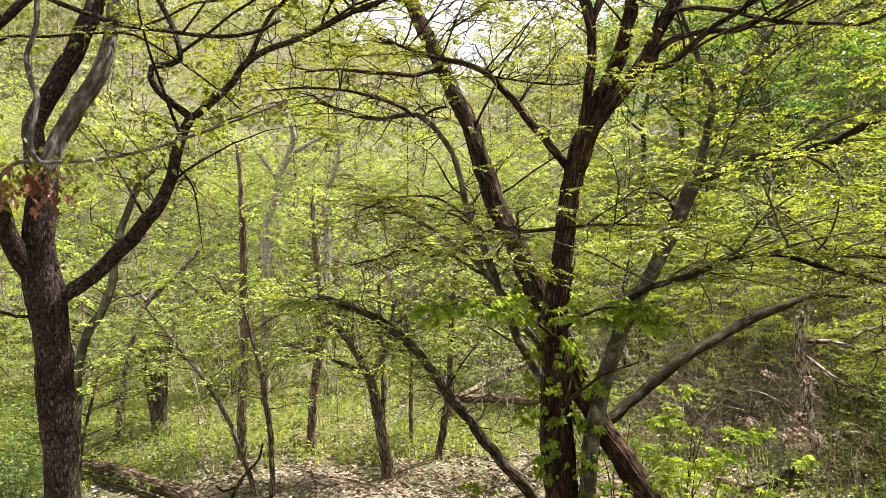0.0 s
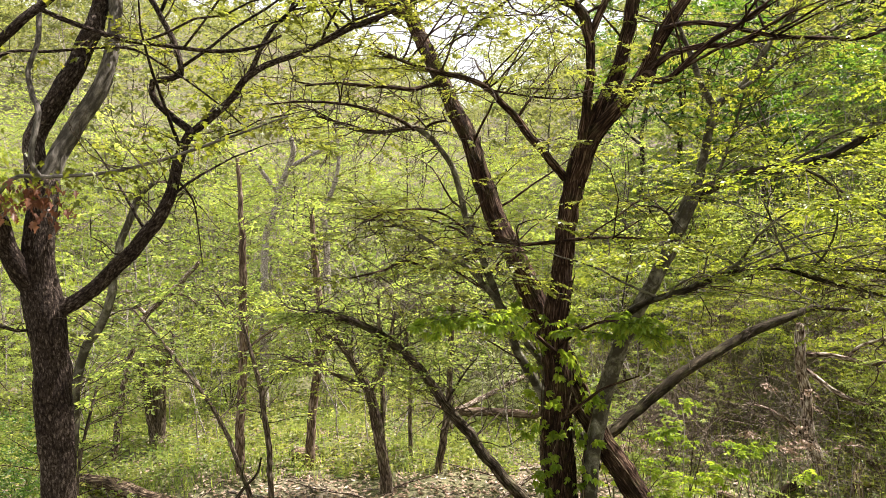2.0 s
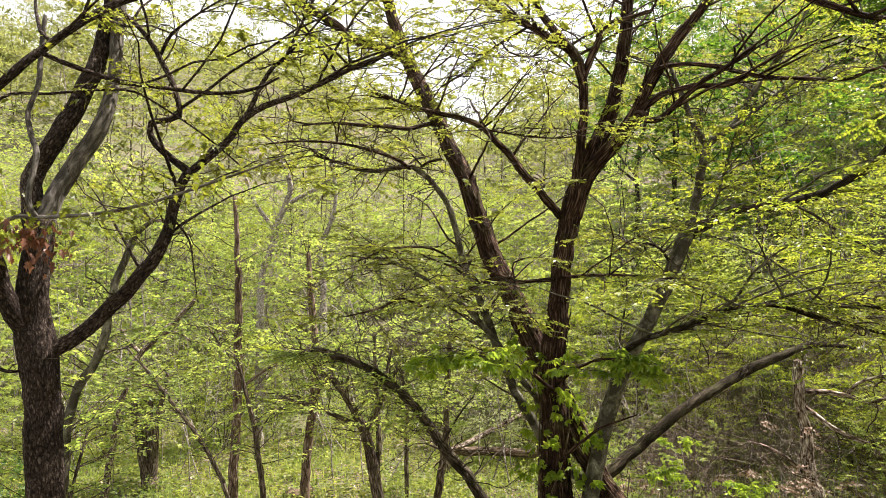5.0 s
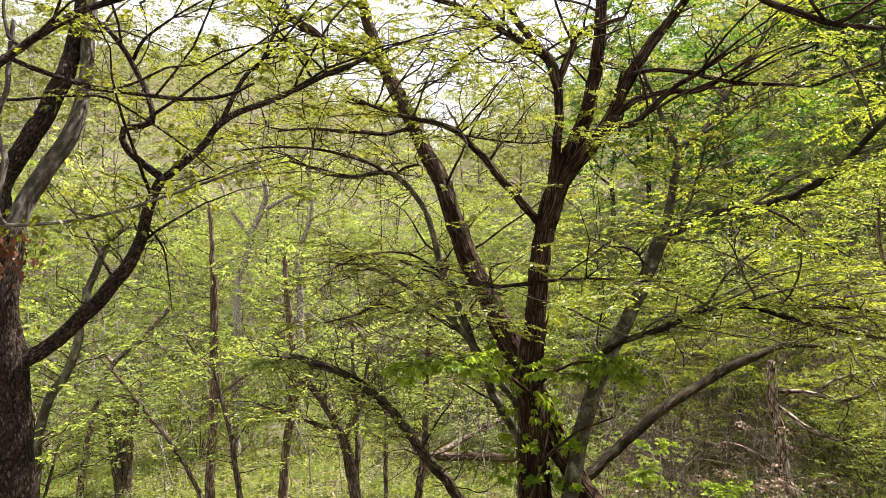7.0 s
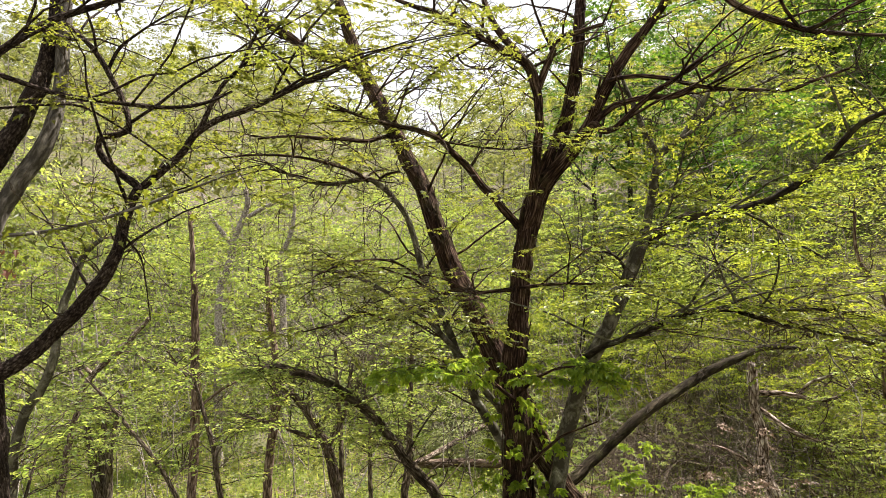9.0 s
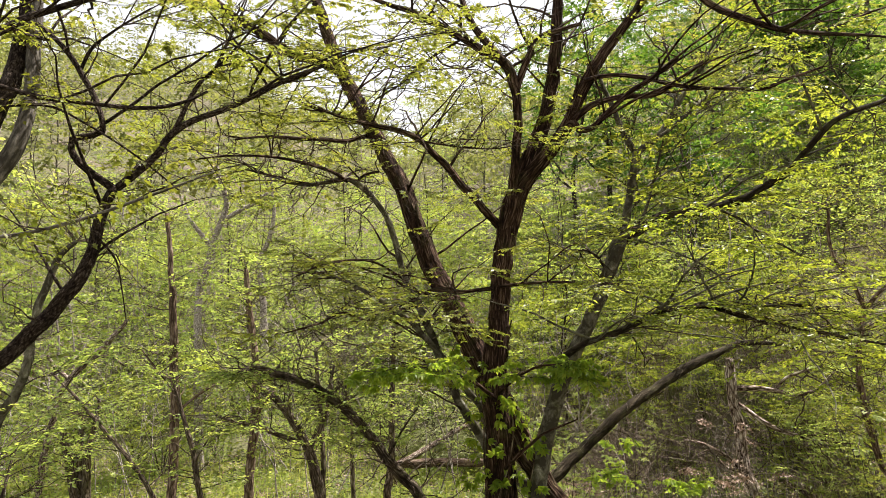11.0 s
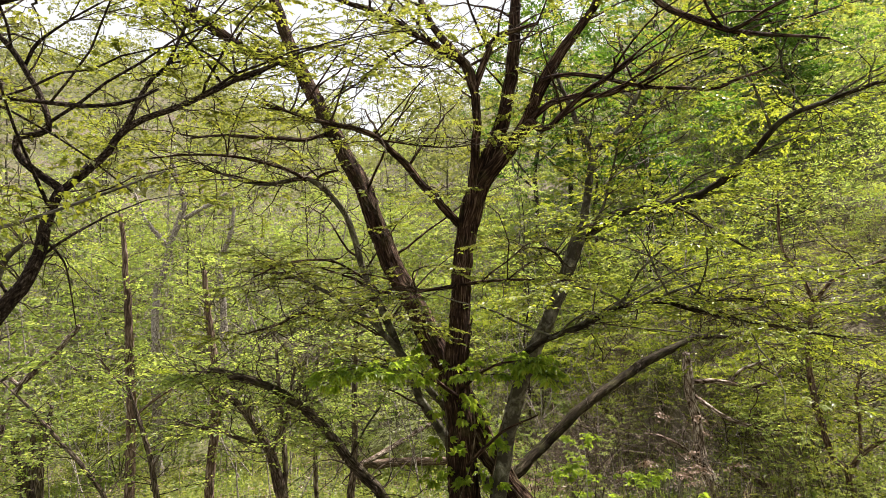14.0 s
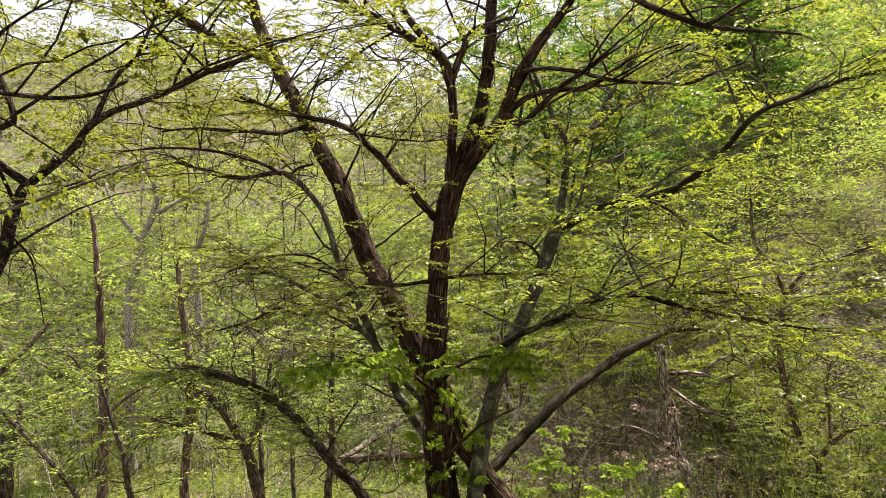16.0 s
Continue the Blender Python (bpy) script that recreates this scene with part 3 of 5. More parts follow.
oak.limb("limb", (-1.89, 5.00, 4.27, 0.032), (-1.74, 5.03, 4.41, 0.032), (-1.60, 5.05, 4.55, 0.030), (-1.52, 5.08, 4.69, 0.030), (-1.36, 5.10, 4.82, 0.028), (-1.10, 5.12, 4.92, 0.024), (-0.89, 5.15, 5.03, 0.022), (-0.63, 5.17, 5.17, 0.020), (-0.37, 5.20, 5.28, 0.015))
oak.limb("branch", (-1.54, 5.05, 4.65, 0.024), (-1.48, 5.08, 4.75, 0.024), (-1.39, 5.10, 4.97, 0.022), (-1.28, 5.12, 5.15, 0.020), (-1.21, 5.15, 5.22, 0.017), (-1.11, 5.17, 5.45, 0.015), (-0.99, 5.20, 5.73, 0.011))
oak.limb("branch", (-3.30, 4.40, 4.00, 0.036), (-3.06, 4.27, 4.48, 0.034), (-2.75, 4.23, 4.80, 0.032), (-2.59, 4.29, 4.97, 0.029), (-2.43, 4.34, 5.14, 0.028), (-2.27, 4.40, 5.29, 0.026), (-2.01, 4.46, 5.42, 0.023), (-1.61, 4.51, 5.57, 0.018))
oak.limb("branch", (-2.57, 4.21, 4.92, 0.018), (-2.41, 4.32, 4.86, 0.018), (-2.21, 4.43, 4.81, 0.019), (-1.85, 4.54, 4.78, 0.017), (-1.55, 4.64, 4.78, 0.016), (-1.34, 4.74, 4.84, 0.014), (-1.18, 4.84, 4.96, 0.010))
oak.limb("branch", (-3.08, 4.50, 3.66, 0.017), (-2.78, 4.30, 3.84, 0.015), (-2.55, 4.29, 3.86, 0.015), (-2.24, 4.27, 3.87, 0.013), (-1.94, 4.26, 3.92, 0.013), (-1.65, 4.24, 4.00, 0.011), (-1.43, 4.23, 4.08, 0.011), (-1.23, 4.21, 4.14, 0.009), (-0.98, 4.20, 4.23, 0.005), cover=BARK_PALE)
oak.limb("branch", (-3.28, 4.41, 3.98, 0.020), (-3.20, 4.50, 4.42, 0.014), (-3.06, 4.60, 4.74, 0.012), (-2.78, 4.67, 4.79, 0.012), (-2.48, 4.73, 4.83, 0.010), (-2.23, 4.80, 4.84, 0.010), (-1.96, 4.87, 4.69, 0.008), (-1.67, 4.93, 4.48, 0.008), (-1.42, 5.00, 4.26, 0.006))
oak.limb("branch", (-2.60, 4.29, 3.86, 0.018), (-2.66, 4.30, 3.97, 0.020), (-2.64, 4.35, 4.28, 0.020), (-2.72, 4.40, 4.41, 0.021), (-2.78, 4.45, 4.59, 0.019), (-2.75, 4.50, 4.79, 0.019), (-2.77, 4.55, 5.00, 0.019), (-2.78, 4.60, 5.33, 0.016), cover=BARK_PALE)
oak.limb("branch", (-1.97, 4.90, 3.93, 0.010), (-1.89, 5.03, 3.77, 0.009), (-1.90, 5.17, 3.57, 0.007), (-1.91, 5.30, 3.30, 0.004))
oak.limb("branch", (-2.95, 4.80, 2.82, 0.012), (-3.02, 4.73, 2.82, 0.014), (-3.10, 4.67, 2.86, 0.014), (-3.21, 4.60, 2.84, 0.012))

lean = Tree("leaning_tree", "dark shaggy-barked tree leaning over the clearing", "tree", (2.3, 7.3, -0.1), BARK_SHAG)
lean.limb("trunk", (2.38, 7.10, 0.39, 0.150), (2.23, 7.19, 0.62, 0.146), (2.01, 7.29, 0.93, 0.142), (1.82, 7.38, 1.24, 0.138), (1.56, 7.47, 1.72, 0.139), (1.32, 7.57, 2.28, 0.141), (1.08, 7.66, 2.82, 0.143), (0.86, 7.76, 3.31, 0.138), (0.65, 7.85, 3.74, 0.133), (0.50, 7.94, 4.22, 0.128), (0.31, 8.04, 4.81, 0.119), (0.15, 8.13, 5.17, 0.110), (-0.03, 8.22, 5.59, 0.105), (-0.23, 8.32, 5.99, 0.099), (-0.40, 8.41, 6.44, 0.093), (-0.57, 8.51, 6.91, 0.079), (-0.76, 8.60, 7.53, 0.066))
lean.limb("limb", (-0.42, 8.53, 6.44, 0.079), (-0.72, 8.51, 6.58, 0.068), (-1.06, 8.50, 6.68, 0.064), (-1.35, 8.48, 6.89, 0.060), (-1.64, 8.46, 7.06, 0.056), (-1.96, 8.43, 7.32, 0.042))
lean.limb("branch", (-0.01, 8.30, 5.56, 0.039), (-0.17, 8.16, 5.47, 0.031), (-0.39, 8.02, 5.38, 0.031), (-0.71, 7.88, 5.38, 0.027), (-1.25, 7.74, 5.38, 0.020), (-1.57, 7.60, 5.32, 0.013))
lean.limb("branch", (1.74, 7.42, 1.28, 0.07), (1.36, 8.00, 1.41, 0.068), (1.15, 7.95, 1.79, 0.061), (0.92, 7.89, 2.17, 0.057), (0.75, 7.84, 2.54, 0.053), (0.63, 7.79, 2.88, 0.049), (0.45, 7.73, 3.38, 0.046), (0.31, 7.68, 3.66, 0.042), (0.23, 7.63, 3.95, 0.039), (0.14, 7.57, 4.29, 0.039), (-0.02, 7.52, 4.57, 0.035), (-0.23, 7.47, 4.77, 0.035), (-0.36, 7.41, 4.80, 0.031), (-0.59, 7.36, 4.75, 0.025), (-0.80, 7.31, 4.72, 0.022), (-1.13, 7.25, 4.82, 0.015), (-1.37, 7.20, 4.89, 0.012), cover=BARK_GREY)
lean.limb("branch", (-0.31, 7.40, 4.77, 0.022), (-0.49, 7.25, 4.86, 0.022), (-0.91, 7.10, 4.96, 0.018), (-1.32, 6.95, 4.98, 0.015), (-1.75, 6.80, 4.92, 0.009))
lean.limb("branch", (-0.23, 7.60, 4.79, 0.016), (-0.12, 7.40, 4.84, 0.019), (0.04, 7.20, 4.83, 0.015))
lean.limb("branch", (1.22, 7.97, 1.66, 0.048), (1.21, 8.07, 2.07, 0.047), (1.01, 7.95, 2.32, 0.047), (0.82, 7.84, 2.58, 0.043), (0.69, 7.73, 2.77, 0.039), (0.37, 7.62, 3.16, 0.035), (0.19, 7.52, 3.31, 0.032), (-0.12, 7.41, 3.52, 0.025), (-0.45, 7.32, 3.69, 0.019), (-0.75, 7.22, 3.76, 0.012), cover=BARK_GREY)
lean.limb("branch", (0.46, 7.73, 3.36, 0.028), (0.11, 8.30, 3.31, 0.025), (-0.16, 7.98, 3.21, 0.020), (-0.41, 7.65, 3.31, 0.016), (-0.65, 7.33, 3.21, 0.012), (-0.97, 7.00, 3.13, 0.009))
lean.limb("branch", (0.74, 7.84, 3.50, 0.024), (0.51, 8.40, 3.53, 0.021), (0.25, 8.05, 3.72, 0.017), (-0.09, 7.70, 3.89, 0.016), (-0.52, 7.35, 3.87, 0.012), (-0.85, 7.00, 3.71, 0.009))

main = Tree("many_stemmed_tree", "broad many-stemmed tree with peeling red-brown bark", "tree", (1.35, 7.5, -0.1), BARK_SHAG)
main.limb("trunk", (1.35, 7.40, -0.08, 0.257), (1.33, 7.40, 0.42, 0.207), (1.28, 7.40, 1.05, 0.188), (1.27, 7.40, 1.55, 0.176), (1.26, 7.40, 2.05, 0.163), (1.24, 7.40, 2.55, 0.151), (1.29, 7.40, 2.93, 0.138), (1.34, 7.40, 3.31, 0.125), (1.38, 7.40, 3.68, 0.119), (1.44, 7.40, 4.06, 0.119), (1.52, 7.40, 4.42, 0.125), (1.58, 7.40, 4.61, 0.094), (1.62, 7.40, 4.78, 0.050))
main.limb("stem", (1.44, 7.40, 4.07, 0.107), (1.51, 7.38, 4.37, 0.109), (1.60, 7.36, 4.65, 0.106), (1.72, 7.33, 4.92, 0.099), (1.82, 7.31, 5.13, 0.093), (1.92, 7.29, 5.41, 0.086), (2.01, 7.27, 5.71, 0.083), (2.06, 7.24, 6.01, 0.080), (2.11, 7.22, 6.49, 0.070), (2.17, 7.20, 7.21, 0.055))
main.limb("stem", (1.45, 7.40, 4.07, 0.107), (1.52, 7.33, 4.35, 0.112), (1.60, 7.27, 4.61, 0.111), (1.78, 7.20, 4.83, 0.095), (1.97, 7.13, 5.06, 0.085), (2.16, 7.07, 5.34, 0.078), (2.25, 7.00, 5.59, 0.077), (2.39, 6.93, 5.83, 0.073), (2.60, 6.87, 6.13, 0.064), (2.92, 6.80, 6.53, 0.049))
main.limb("limb", (1.50, 7.36, 4.36, 0.06), (1.53, 7.18, 4.74, 0.056), (1.56, 7.12, 5.11, 0.056), (1.57, 7.07, 5.35, 0.053), (1.56, 7.02, 5.63, 0.056), (1.50, 6.99, 5.86, 0.059), (1.39, 6.96, 6.00, 0.055), (1.23, 6.96, 6.09, 0.049), (0.90, 6.97, 6.29, 0.043), (0.58, 6.98, 6.47, 0.036), (0.36, 6.99, 6.57, 0.030), (-0.02, 7.01, 6.72, 0.021))
main.limb("limb", (1.56, 7.01, 5.65, 0.046), (1.62, 7.01, 5.81, 0.047), (1.67, 7.00, 5.94, 0.044), (1.75, 7.00, 6.10, 0.040), (1.85, 6.98, 6.25, 0.037), (2.03, 6.96, 6.32, 0.028), (2.30, 6.93, 6.39, 0.022))
main.limb("limb", (1.41, 6.91, 5.94, 0.046), (1.32, 6.97, 6.11, 0.046), (1.21, 7.03, 6.29, 0.043), (1.10, 7.08, 6.50, 0.040), (1.04, 7.13, 6.70, 0.038), (0.97, 7.17, 7.05, 0.032), (0.94, 7.19, 7.53, 0.025))
main.limb("branch", (1.00, 6.97, 6.24, 0.018), (0.69, 6.96, 6.05, 0.015), (0.50, 6.93, 5.90, 0.015), (0.31, 6.90, 5.72, 0.012), (0.05, 6.88, 5.55, 0.009))
main.limb("branch", (0.70, 7.03, 6.07, 0.012), (0.77, 7.03, 5.97, 0.012), (0.96, 7.00, 5.91, 0.012), (1.11, 6.97, 5.93, 0.009))
main.limb("limb", (1.37, 7.40, 4.23, 0.053), (1.18, 7.30, 4.42, 0.049), (0.96, 7.20, 4.65, 0.046), (0.68, 7.10, 4.96, 0.042), (0.47, 7.00, 5.13, 0.036), (0.21, 6.90, 5.22, 0.032), (-0.02, 6.80, 5.24, 0.026), (-0.36, 6.70, 5.32, 0.020), (-0.75, 6.60, 5.43, 0.014))
main.limb("branch", (0.47, 6.99, 5.12, 0.013), (0.45, 6.70, 5.04, 0.011), (0.82, 6.60, 4.96, 0.011), (1.19, 6.50, 4.90, 0.008), (1.50, 6.40, 4.93, 0.005))
main.limb("branch", (1.24, 7.30, 3.52, 0.028), (1.07, 7.20, 3.50, 0.024), (0.81, 7.10, 3.48, 0.021), (0.60, 7.00, 3.52, 0.018), (0.43, 6.90, 3.47, 0.015), (0.21, 6.80, 3.36, 0.012))
main.limb("branch", (1.34, 7.30, 3.54, 0.022), (1.65, 7.07, 3.56, 0.018), (2.06, 6.83, 3.54, 0.014), (2.44, 6.60, 3.50, 0.008))
main.limb("limb", (1.99, 7.00, 5.06, 0.047), (2.11, 6.89, 5.25, 0.044), (2.18, 6.77, 5.15, 0.040), (2.28, 6.66, 5.15, 0.037), (2.43, 6.54, 5.29, 0.033), (2.63, 6.43, 5.46, 0.030), (2.79, 6.31, 5.55, 0.027), (3.03, 6.20, 5.72, 0.021))
main.limb("limb", (2.13, 6.90, 5.26, 0.038), (2.24, 6.81, 5.36, 0.038), (2.37, 6.73, 5.43, 0.034), (2.65, 6.64, 5.47, 0.031), (2.92, 6.56, 5.46, 0.028), (3.15, 6.47, 5.57, 0.025), (3.32, 6.39, 5.69, 0.022), (3.56, 6.30, 5.87, 0.016))
main.limb("limb", (2.28, 6.80, 5.70, 0.035), (2.40, 6.66, 5.70, 0.028), (2.75, 6.51, 5.63, 0.025), (3.14, 6.37, 5.49, 0.024), (3.47, 6.23, 5.41, 0.021), (3.82, 6.09, 5.36, 0.018), (3.98, 5.94, 5.40, 0.015), (4.26, 5.80, 5.47, 0.012))
main.limb("limb", (2.90, 6.78, 6.50, 0.048), (2.95, 6.09, 6.56, 0.045), (3.26, 5.94, 6.15, 0.039), (3.53, 5.79, 5.93, 0.036), (3.79, 5.64, 5.76, 0.030), (3.98, 5.49, 5.67, 0.024), (4.16, 5.35, 5.60, 0.018), (4.43, 5.19, 5.51, 0.010))
main.limb("branch", (3.73, 5.60, 5.75, 0.027), (3.81, 5.48, 5.76, 0.021), (3.96, 5.35, 5.84, 0.018), (4.10, 5.22, 5.89, 0.015))
main.limb("branch", (1.23, 7.20, 2.33, 0.027), (0.98, 6.97, 2.53, 0.024), (0.69, 6.75, 2.67, 0.017), (0.42, 6.53, 2.75, 0.014), (0.19, 6.30, 2.80, 0.008))
main.limb("branch", (1.26, 7.20, 2.39, 0.024), (1.39, 6.93, 2.57, 0.021), (1.56, 6.67, 2.70, 0.014), (1.71, 6.40, 2.74, 0.008))
main.limb("branch", (1.27, 7.10, 1.62, 0.024), (1.42, 6.80, 1.87, 0.020), (1.60, 6.50, 2.09, 0.014), (1.82, 6.20, 2.25, 0.008))

grey = Tree("smooth_grey_tree", "smooth grey-barked tree with sunlit limbs and fresh leaves", "tree", (1.6, 7.2, -0.1), BARK_GREY)
grey.limb("trunk", (1.53, 7.20, 0.10, 0.140), (1.56, 7.20, 0.62, 0.104), (1.61, 7.20, 1.23, 0.092), (1.71, 7.20, 1.72, 0.092), (1.84, 7.20, 2.21, 0.095), (2.02, 7.20, 2.63, 0.092), (2.23, 7.20, 3.00, 0.085), (2.39, 7.20, 3.31, 0.085), (2.55, 7.20, 3.67, 0.088), (2.73, 7.20, 4.03, 0.092), (2.81, 7.20, 4.13, 0.085))
grey.limb("limb", (2.76, 7.20, 4.05, 0.061), (2.81, 7.20, 4.34, 0.052), (2.87, 7.20, 4.65, 0.052), (2.95, 7.20, 5.01, 0.055))
grey.limb("branch", (2.95, 7.20, 4.98, 0.040), (2.78, 7.20, 5.31, 0.034), (2.70, 7.20, 5.53, 0.031), (2.64, 7.20, 5.69, 0.027), (2.57, 7.20, 5.87, 0.021), (2.48, 7.20, 6.17, 0.015))
grey.limb("branch", (2.94, 7.20, 4.98, 0.046), (3.25, 7.28, 5.21, 0.043), (3.47, 7.36, 5.46, 0.041), (3.66, 7.44, 5.73, 0.038), (3.93, 7.52, 6.05, 0.032), (4.23, 7.60, 6.40, 0.026))
grey.limb("branch", (3.06, 7.20, 5.06, 0.027), (3.42, 7.25, 5.30, 0.025), (3.63, 7.30, 5.47, 0.025), (4.02, 7.35, 5.74, 0.022), (4.49, 7.40, 5.95, 0.016))
# The darker covers from here on carry leaf shade in their colour.
grey.limb("limb", (2.75, 7.20, 4.00, 0.073), (3.09, 7.20, 4.22, 0.064), (3.39, 7.20, 4.29, 0.061), (3.76, 7.20, 4.33, 0.055), (4.00, 7.20, 4.39, 0.049), (4.19, 7.20, 4.43, 0.046), cover=BARK_MOSSY_SHADED)
grey.limb("limb", (4.00, 7.20, 4.39, 0.052), (4.22, 7.13, 4.45, 0.052), (4.42, 6.98, 4.59, 0.048), (4.55, 6.85, 4.71, 0.042), (4.76, 6.66, 5.01, 0.038), (4.96, 6.48, 5.20, 0.032), (5.34, 6.27, 5.31, 0.028), (5.61, 6.05, 5.39, 0.024), (5.95, 5.96, 5.45, 0.018), (6.43, 5.84, 5.60, 0.012), cover=BARK_MOSSY_SHADED)
grey.limb("branch", (2.82, 7.10, 4.08, 0.018), (2.94, 7.02, 4.32, 0.018), (2.99, 6.95, 4.54, 0.015), (3.04, 6.88, 4.76, 0.015), (3.12, 6.80, 5.09, 0.012))
grey.limb("branch", (3.77, 7.10, 4.33, 0.018), (3.88, 6.93, 4.22, 0.018), (4.11, 6.77, 3.99, 0.014), (4.39, 6.60, 3.75, 0.011), cover=BARK_DARK)
grey.limb("branch", (2.54, 7.20, 3.64, 0.021), (2.39, 7.13, 3.84, 0.018), (2.22, 7.07, 3.90, 0.015), (2.18, 7.00, 3.83, 0.012), cover=BARK_DARK)
grey.limb("limb", (1.95, 7.00, 2.77, 0.044), (2.07, 6.88, 2.87, 0.038), (2.25, 6.75, 2.96, 0.034), (2.49, 6.62, 3.05, 0.034), (2.80, 6.50, 3.20, 0.030), (3.14, 6.38, 3.24, 0.027), (3.60, 6.25, 3.24, 0.021), (4.07, 6.12, 3.22, 0.016), (4.35, 6.00, 3.15, 0.010), cover=BARK_MOSSY_SHADED)
grey.limb("branch", (3.34, 6.40, 3.22, 0.024), (3.41, 6.28, 3.18, 0.024), (3.61, 6.16, 3.11, 0.023), (4.01, 6.04, 3.00, 0.020), (4.39, 5.92, 2.90, 0.015), (4.80, 5.80, 2.81, 0.010), cover=BARK_MOSSY_SHADED)
grey.limb("limb", (1.62, 7.22, 1.10, 0.080), (1.71, 7.60, 1.21, 0.077), (2.00, 7.70, 1.40, 0.075), (2.29, 7.80, 1.59, 0.073), (2.72, 7.90, 1.90, 0.070), (3.06, 8.00, 2.10, 0.068), (3.47, 8.10, 2.29, 0.065), (3.83, 8.20, 2.46, 0.063), (4.26, 8.30, 2.60, 0.056), (4.63, 8.40, 2.70, 0.046), (5.09, 8.50, 2.70, 0.029), (5.51, 8.60, 2.61, 0.018), cover=BARK_MOSSY_SHADED)

arch = Tree("arching_branch", "dark bare branch arching up from the forest floor", "branch", (1.2, 8.4, -0.05), BARK_DARK)
arch.limb("trunk", (1.18, 8.40, -0.00, 0.093), (1.06, 8.29, 0.29, 0.081), (0.82, 8.18, 0.60, 0.076), (0.51, 8.07, 0.97, 0.072), (0.32, 7.97, 1.26, 0.071), (0.09, 7.86, 1.54, 0.067), (-0.12, 7.75, 1.86, 0.062), (-0.34, 7.64, 2.16, 0.058), (-0.58, 7.53, 2.39, 0.054), (-0.81, 7.42, 2.56, 0.047), (-1.11, 7.32, 2.70, 0.040), (-1.33, 7.21, 2.78, 0.034), (-1.47, 7.10, 2.73, 0.021))
arch.limb("branch", (0.04, 7.80, 1.65, 0.017), (0.24, 7.80, 1.98, 0.013), (0.40, 7.80, 2.18, 0.010))

snag = Tree("dead_snag", "dead broken tree trunk with flaking pale bark", "dead tree", (5.3, 9.4, -0.1), BARK_SNAG)
snag.limb("trunk", (5.37, 9.40, -0.40, 0.135), (5.33, 9.40, -0.12, 0.119), (5.27, 9.40, 0.50, 0.104), (5.15, 9.40, 0.85, 0.092), (5.11, 9.40, 1.33, 0.084), (5.04, 9.40, 1.86, 0.080), (5.03, 9.40, 2.23, 0.080), (5.02, 9.40, 2.43, 0.056))
snag.limb("branch", (5.11, 9.40, 1.99, 0.048), (5.37, 9.32, 2.00, 0.043), (5.62, 9.24, 1.96, 0.035), (5.88, 9.16, 1.89, 0.031), (6.13, 9.08, 1.98, 0.023), (6.38, 9.00, 2.24, 0.015))
snag.limb("branch", (5.64, 9.30, 1.96, 0.028), (5.74, 9.20, 2.14, 0.027), (5.98, 9.10, 2.24, 0.023), (6.22, 9.00, 2.32, 0.015))
snag.limb("branch", (5.11, 9.40, 1.79, 0.040), (5.33, 9.25, 1.58, 0.039), (5.54, 9.10, 1.43, 0.035), (5.77, 8.95, 1.36, 0.027), (6.09, 8.80, 1.26, 0.015))
snag.limb("branch", (5.03, 9.40, 0.88, 0.032), (4.77, 9.33, 1.12, 0.028), (4.48, 9.27, 1.27, 0.020), (4.18, 9.20, 1.36, 0.012))

sap = Tree("young_tree", "slender young forked tree with reddish stem", "tree", (5.8, 8.9, 0.0), BARK_RED)
sap.limb("trunk", (6.48, 8.16, 0.20, 0.057), (6.44, 8.10, 0.48, 0.052), (6.40, 8.02, 0.91, 0.048), (6.21, 7.99, 1.10, 0.044), (6.03, 7.94, 1.52, 0.044), (5.90, 7.88, 1.94, 0.044), (5.84, 7.81, 2.43, 0.040), (5.85, 7.72, 2.91, 0.040), (5.87, 7.65, 3.15, 0.040))
sap.limb("branch", (5.87, 7.65, 3.13, 0.032), (5.77, 7.62, 3.32, 0.029), (5.67, 7.59, 3.47, 0.029), (5.50, 7.57, 3.71, 0.025), (5.40, 7.53, 4.01, 0.021), (5.36, 7.48, 4.36, 0.018), (5.03, 7.50, 4.44, 0.011))
sap.limb("branch", (5.87, 7.65, 3.13, 0.032), (5.97, 7.56, 3.28, 0.029), (6.09, 7.47, 3.41, 0.028), (6.44, 7.34, 3.54, 0.025), (6.70, 7.22, 3.64, 0.021), (7.13, 7.07, 3.75, 0.014))
sap.limb("branch", (6.48, 8.11, 0.90, 0.041), (6.60, 7.94, 1.15, 0.041), (6.79, 7.77, 1.35, 0.033), (7.08, 7.59, 1.39, 0.029), (7.49, 7.38, 1.47, 0.018))
sap.limb("branch", (6.43, 7.80, 1.14, 0.026), (6.38, 7.71, 1.52, 0.025), (6.31, 7.62, 1.96, 0.022), (6.33, 7.53, 2.25, 0.014))

ta = Tree("young_tree", "slender straight young tree on the clearing floor", "tree", None, BARK_RED)
ta.limb("trunk", (-3.12, 10.30, -0.14, 0.096), (-3.12, 10.30, 0.66, 0.079), (-3.08, 10.30, 1.38, 0.074), (-3.07, 10.30, 2.58, 0.070), (-3.09, 10.30, 3.31, 0.061), (-3.11, 10.30, 4.01, 0.048), (-3.18, 10.30, 4.88, 0.031))
ta.limb("branch", (-3.07, 10.30, 1.91, 0.026), (-2.71, 10.20, 2.18, 0.022), (-2.26, 10.10, 2.41, 0.017), (-1.90, 10.00, 2.55, 0.013))
ta.limb("branch", (-3.08, 10.30, 2.26, 0.022), (-3.35, 10.30, 2.61, 0.017), (-3.53, 10.30, 2.87, 0.013))

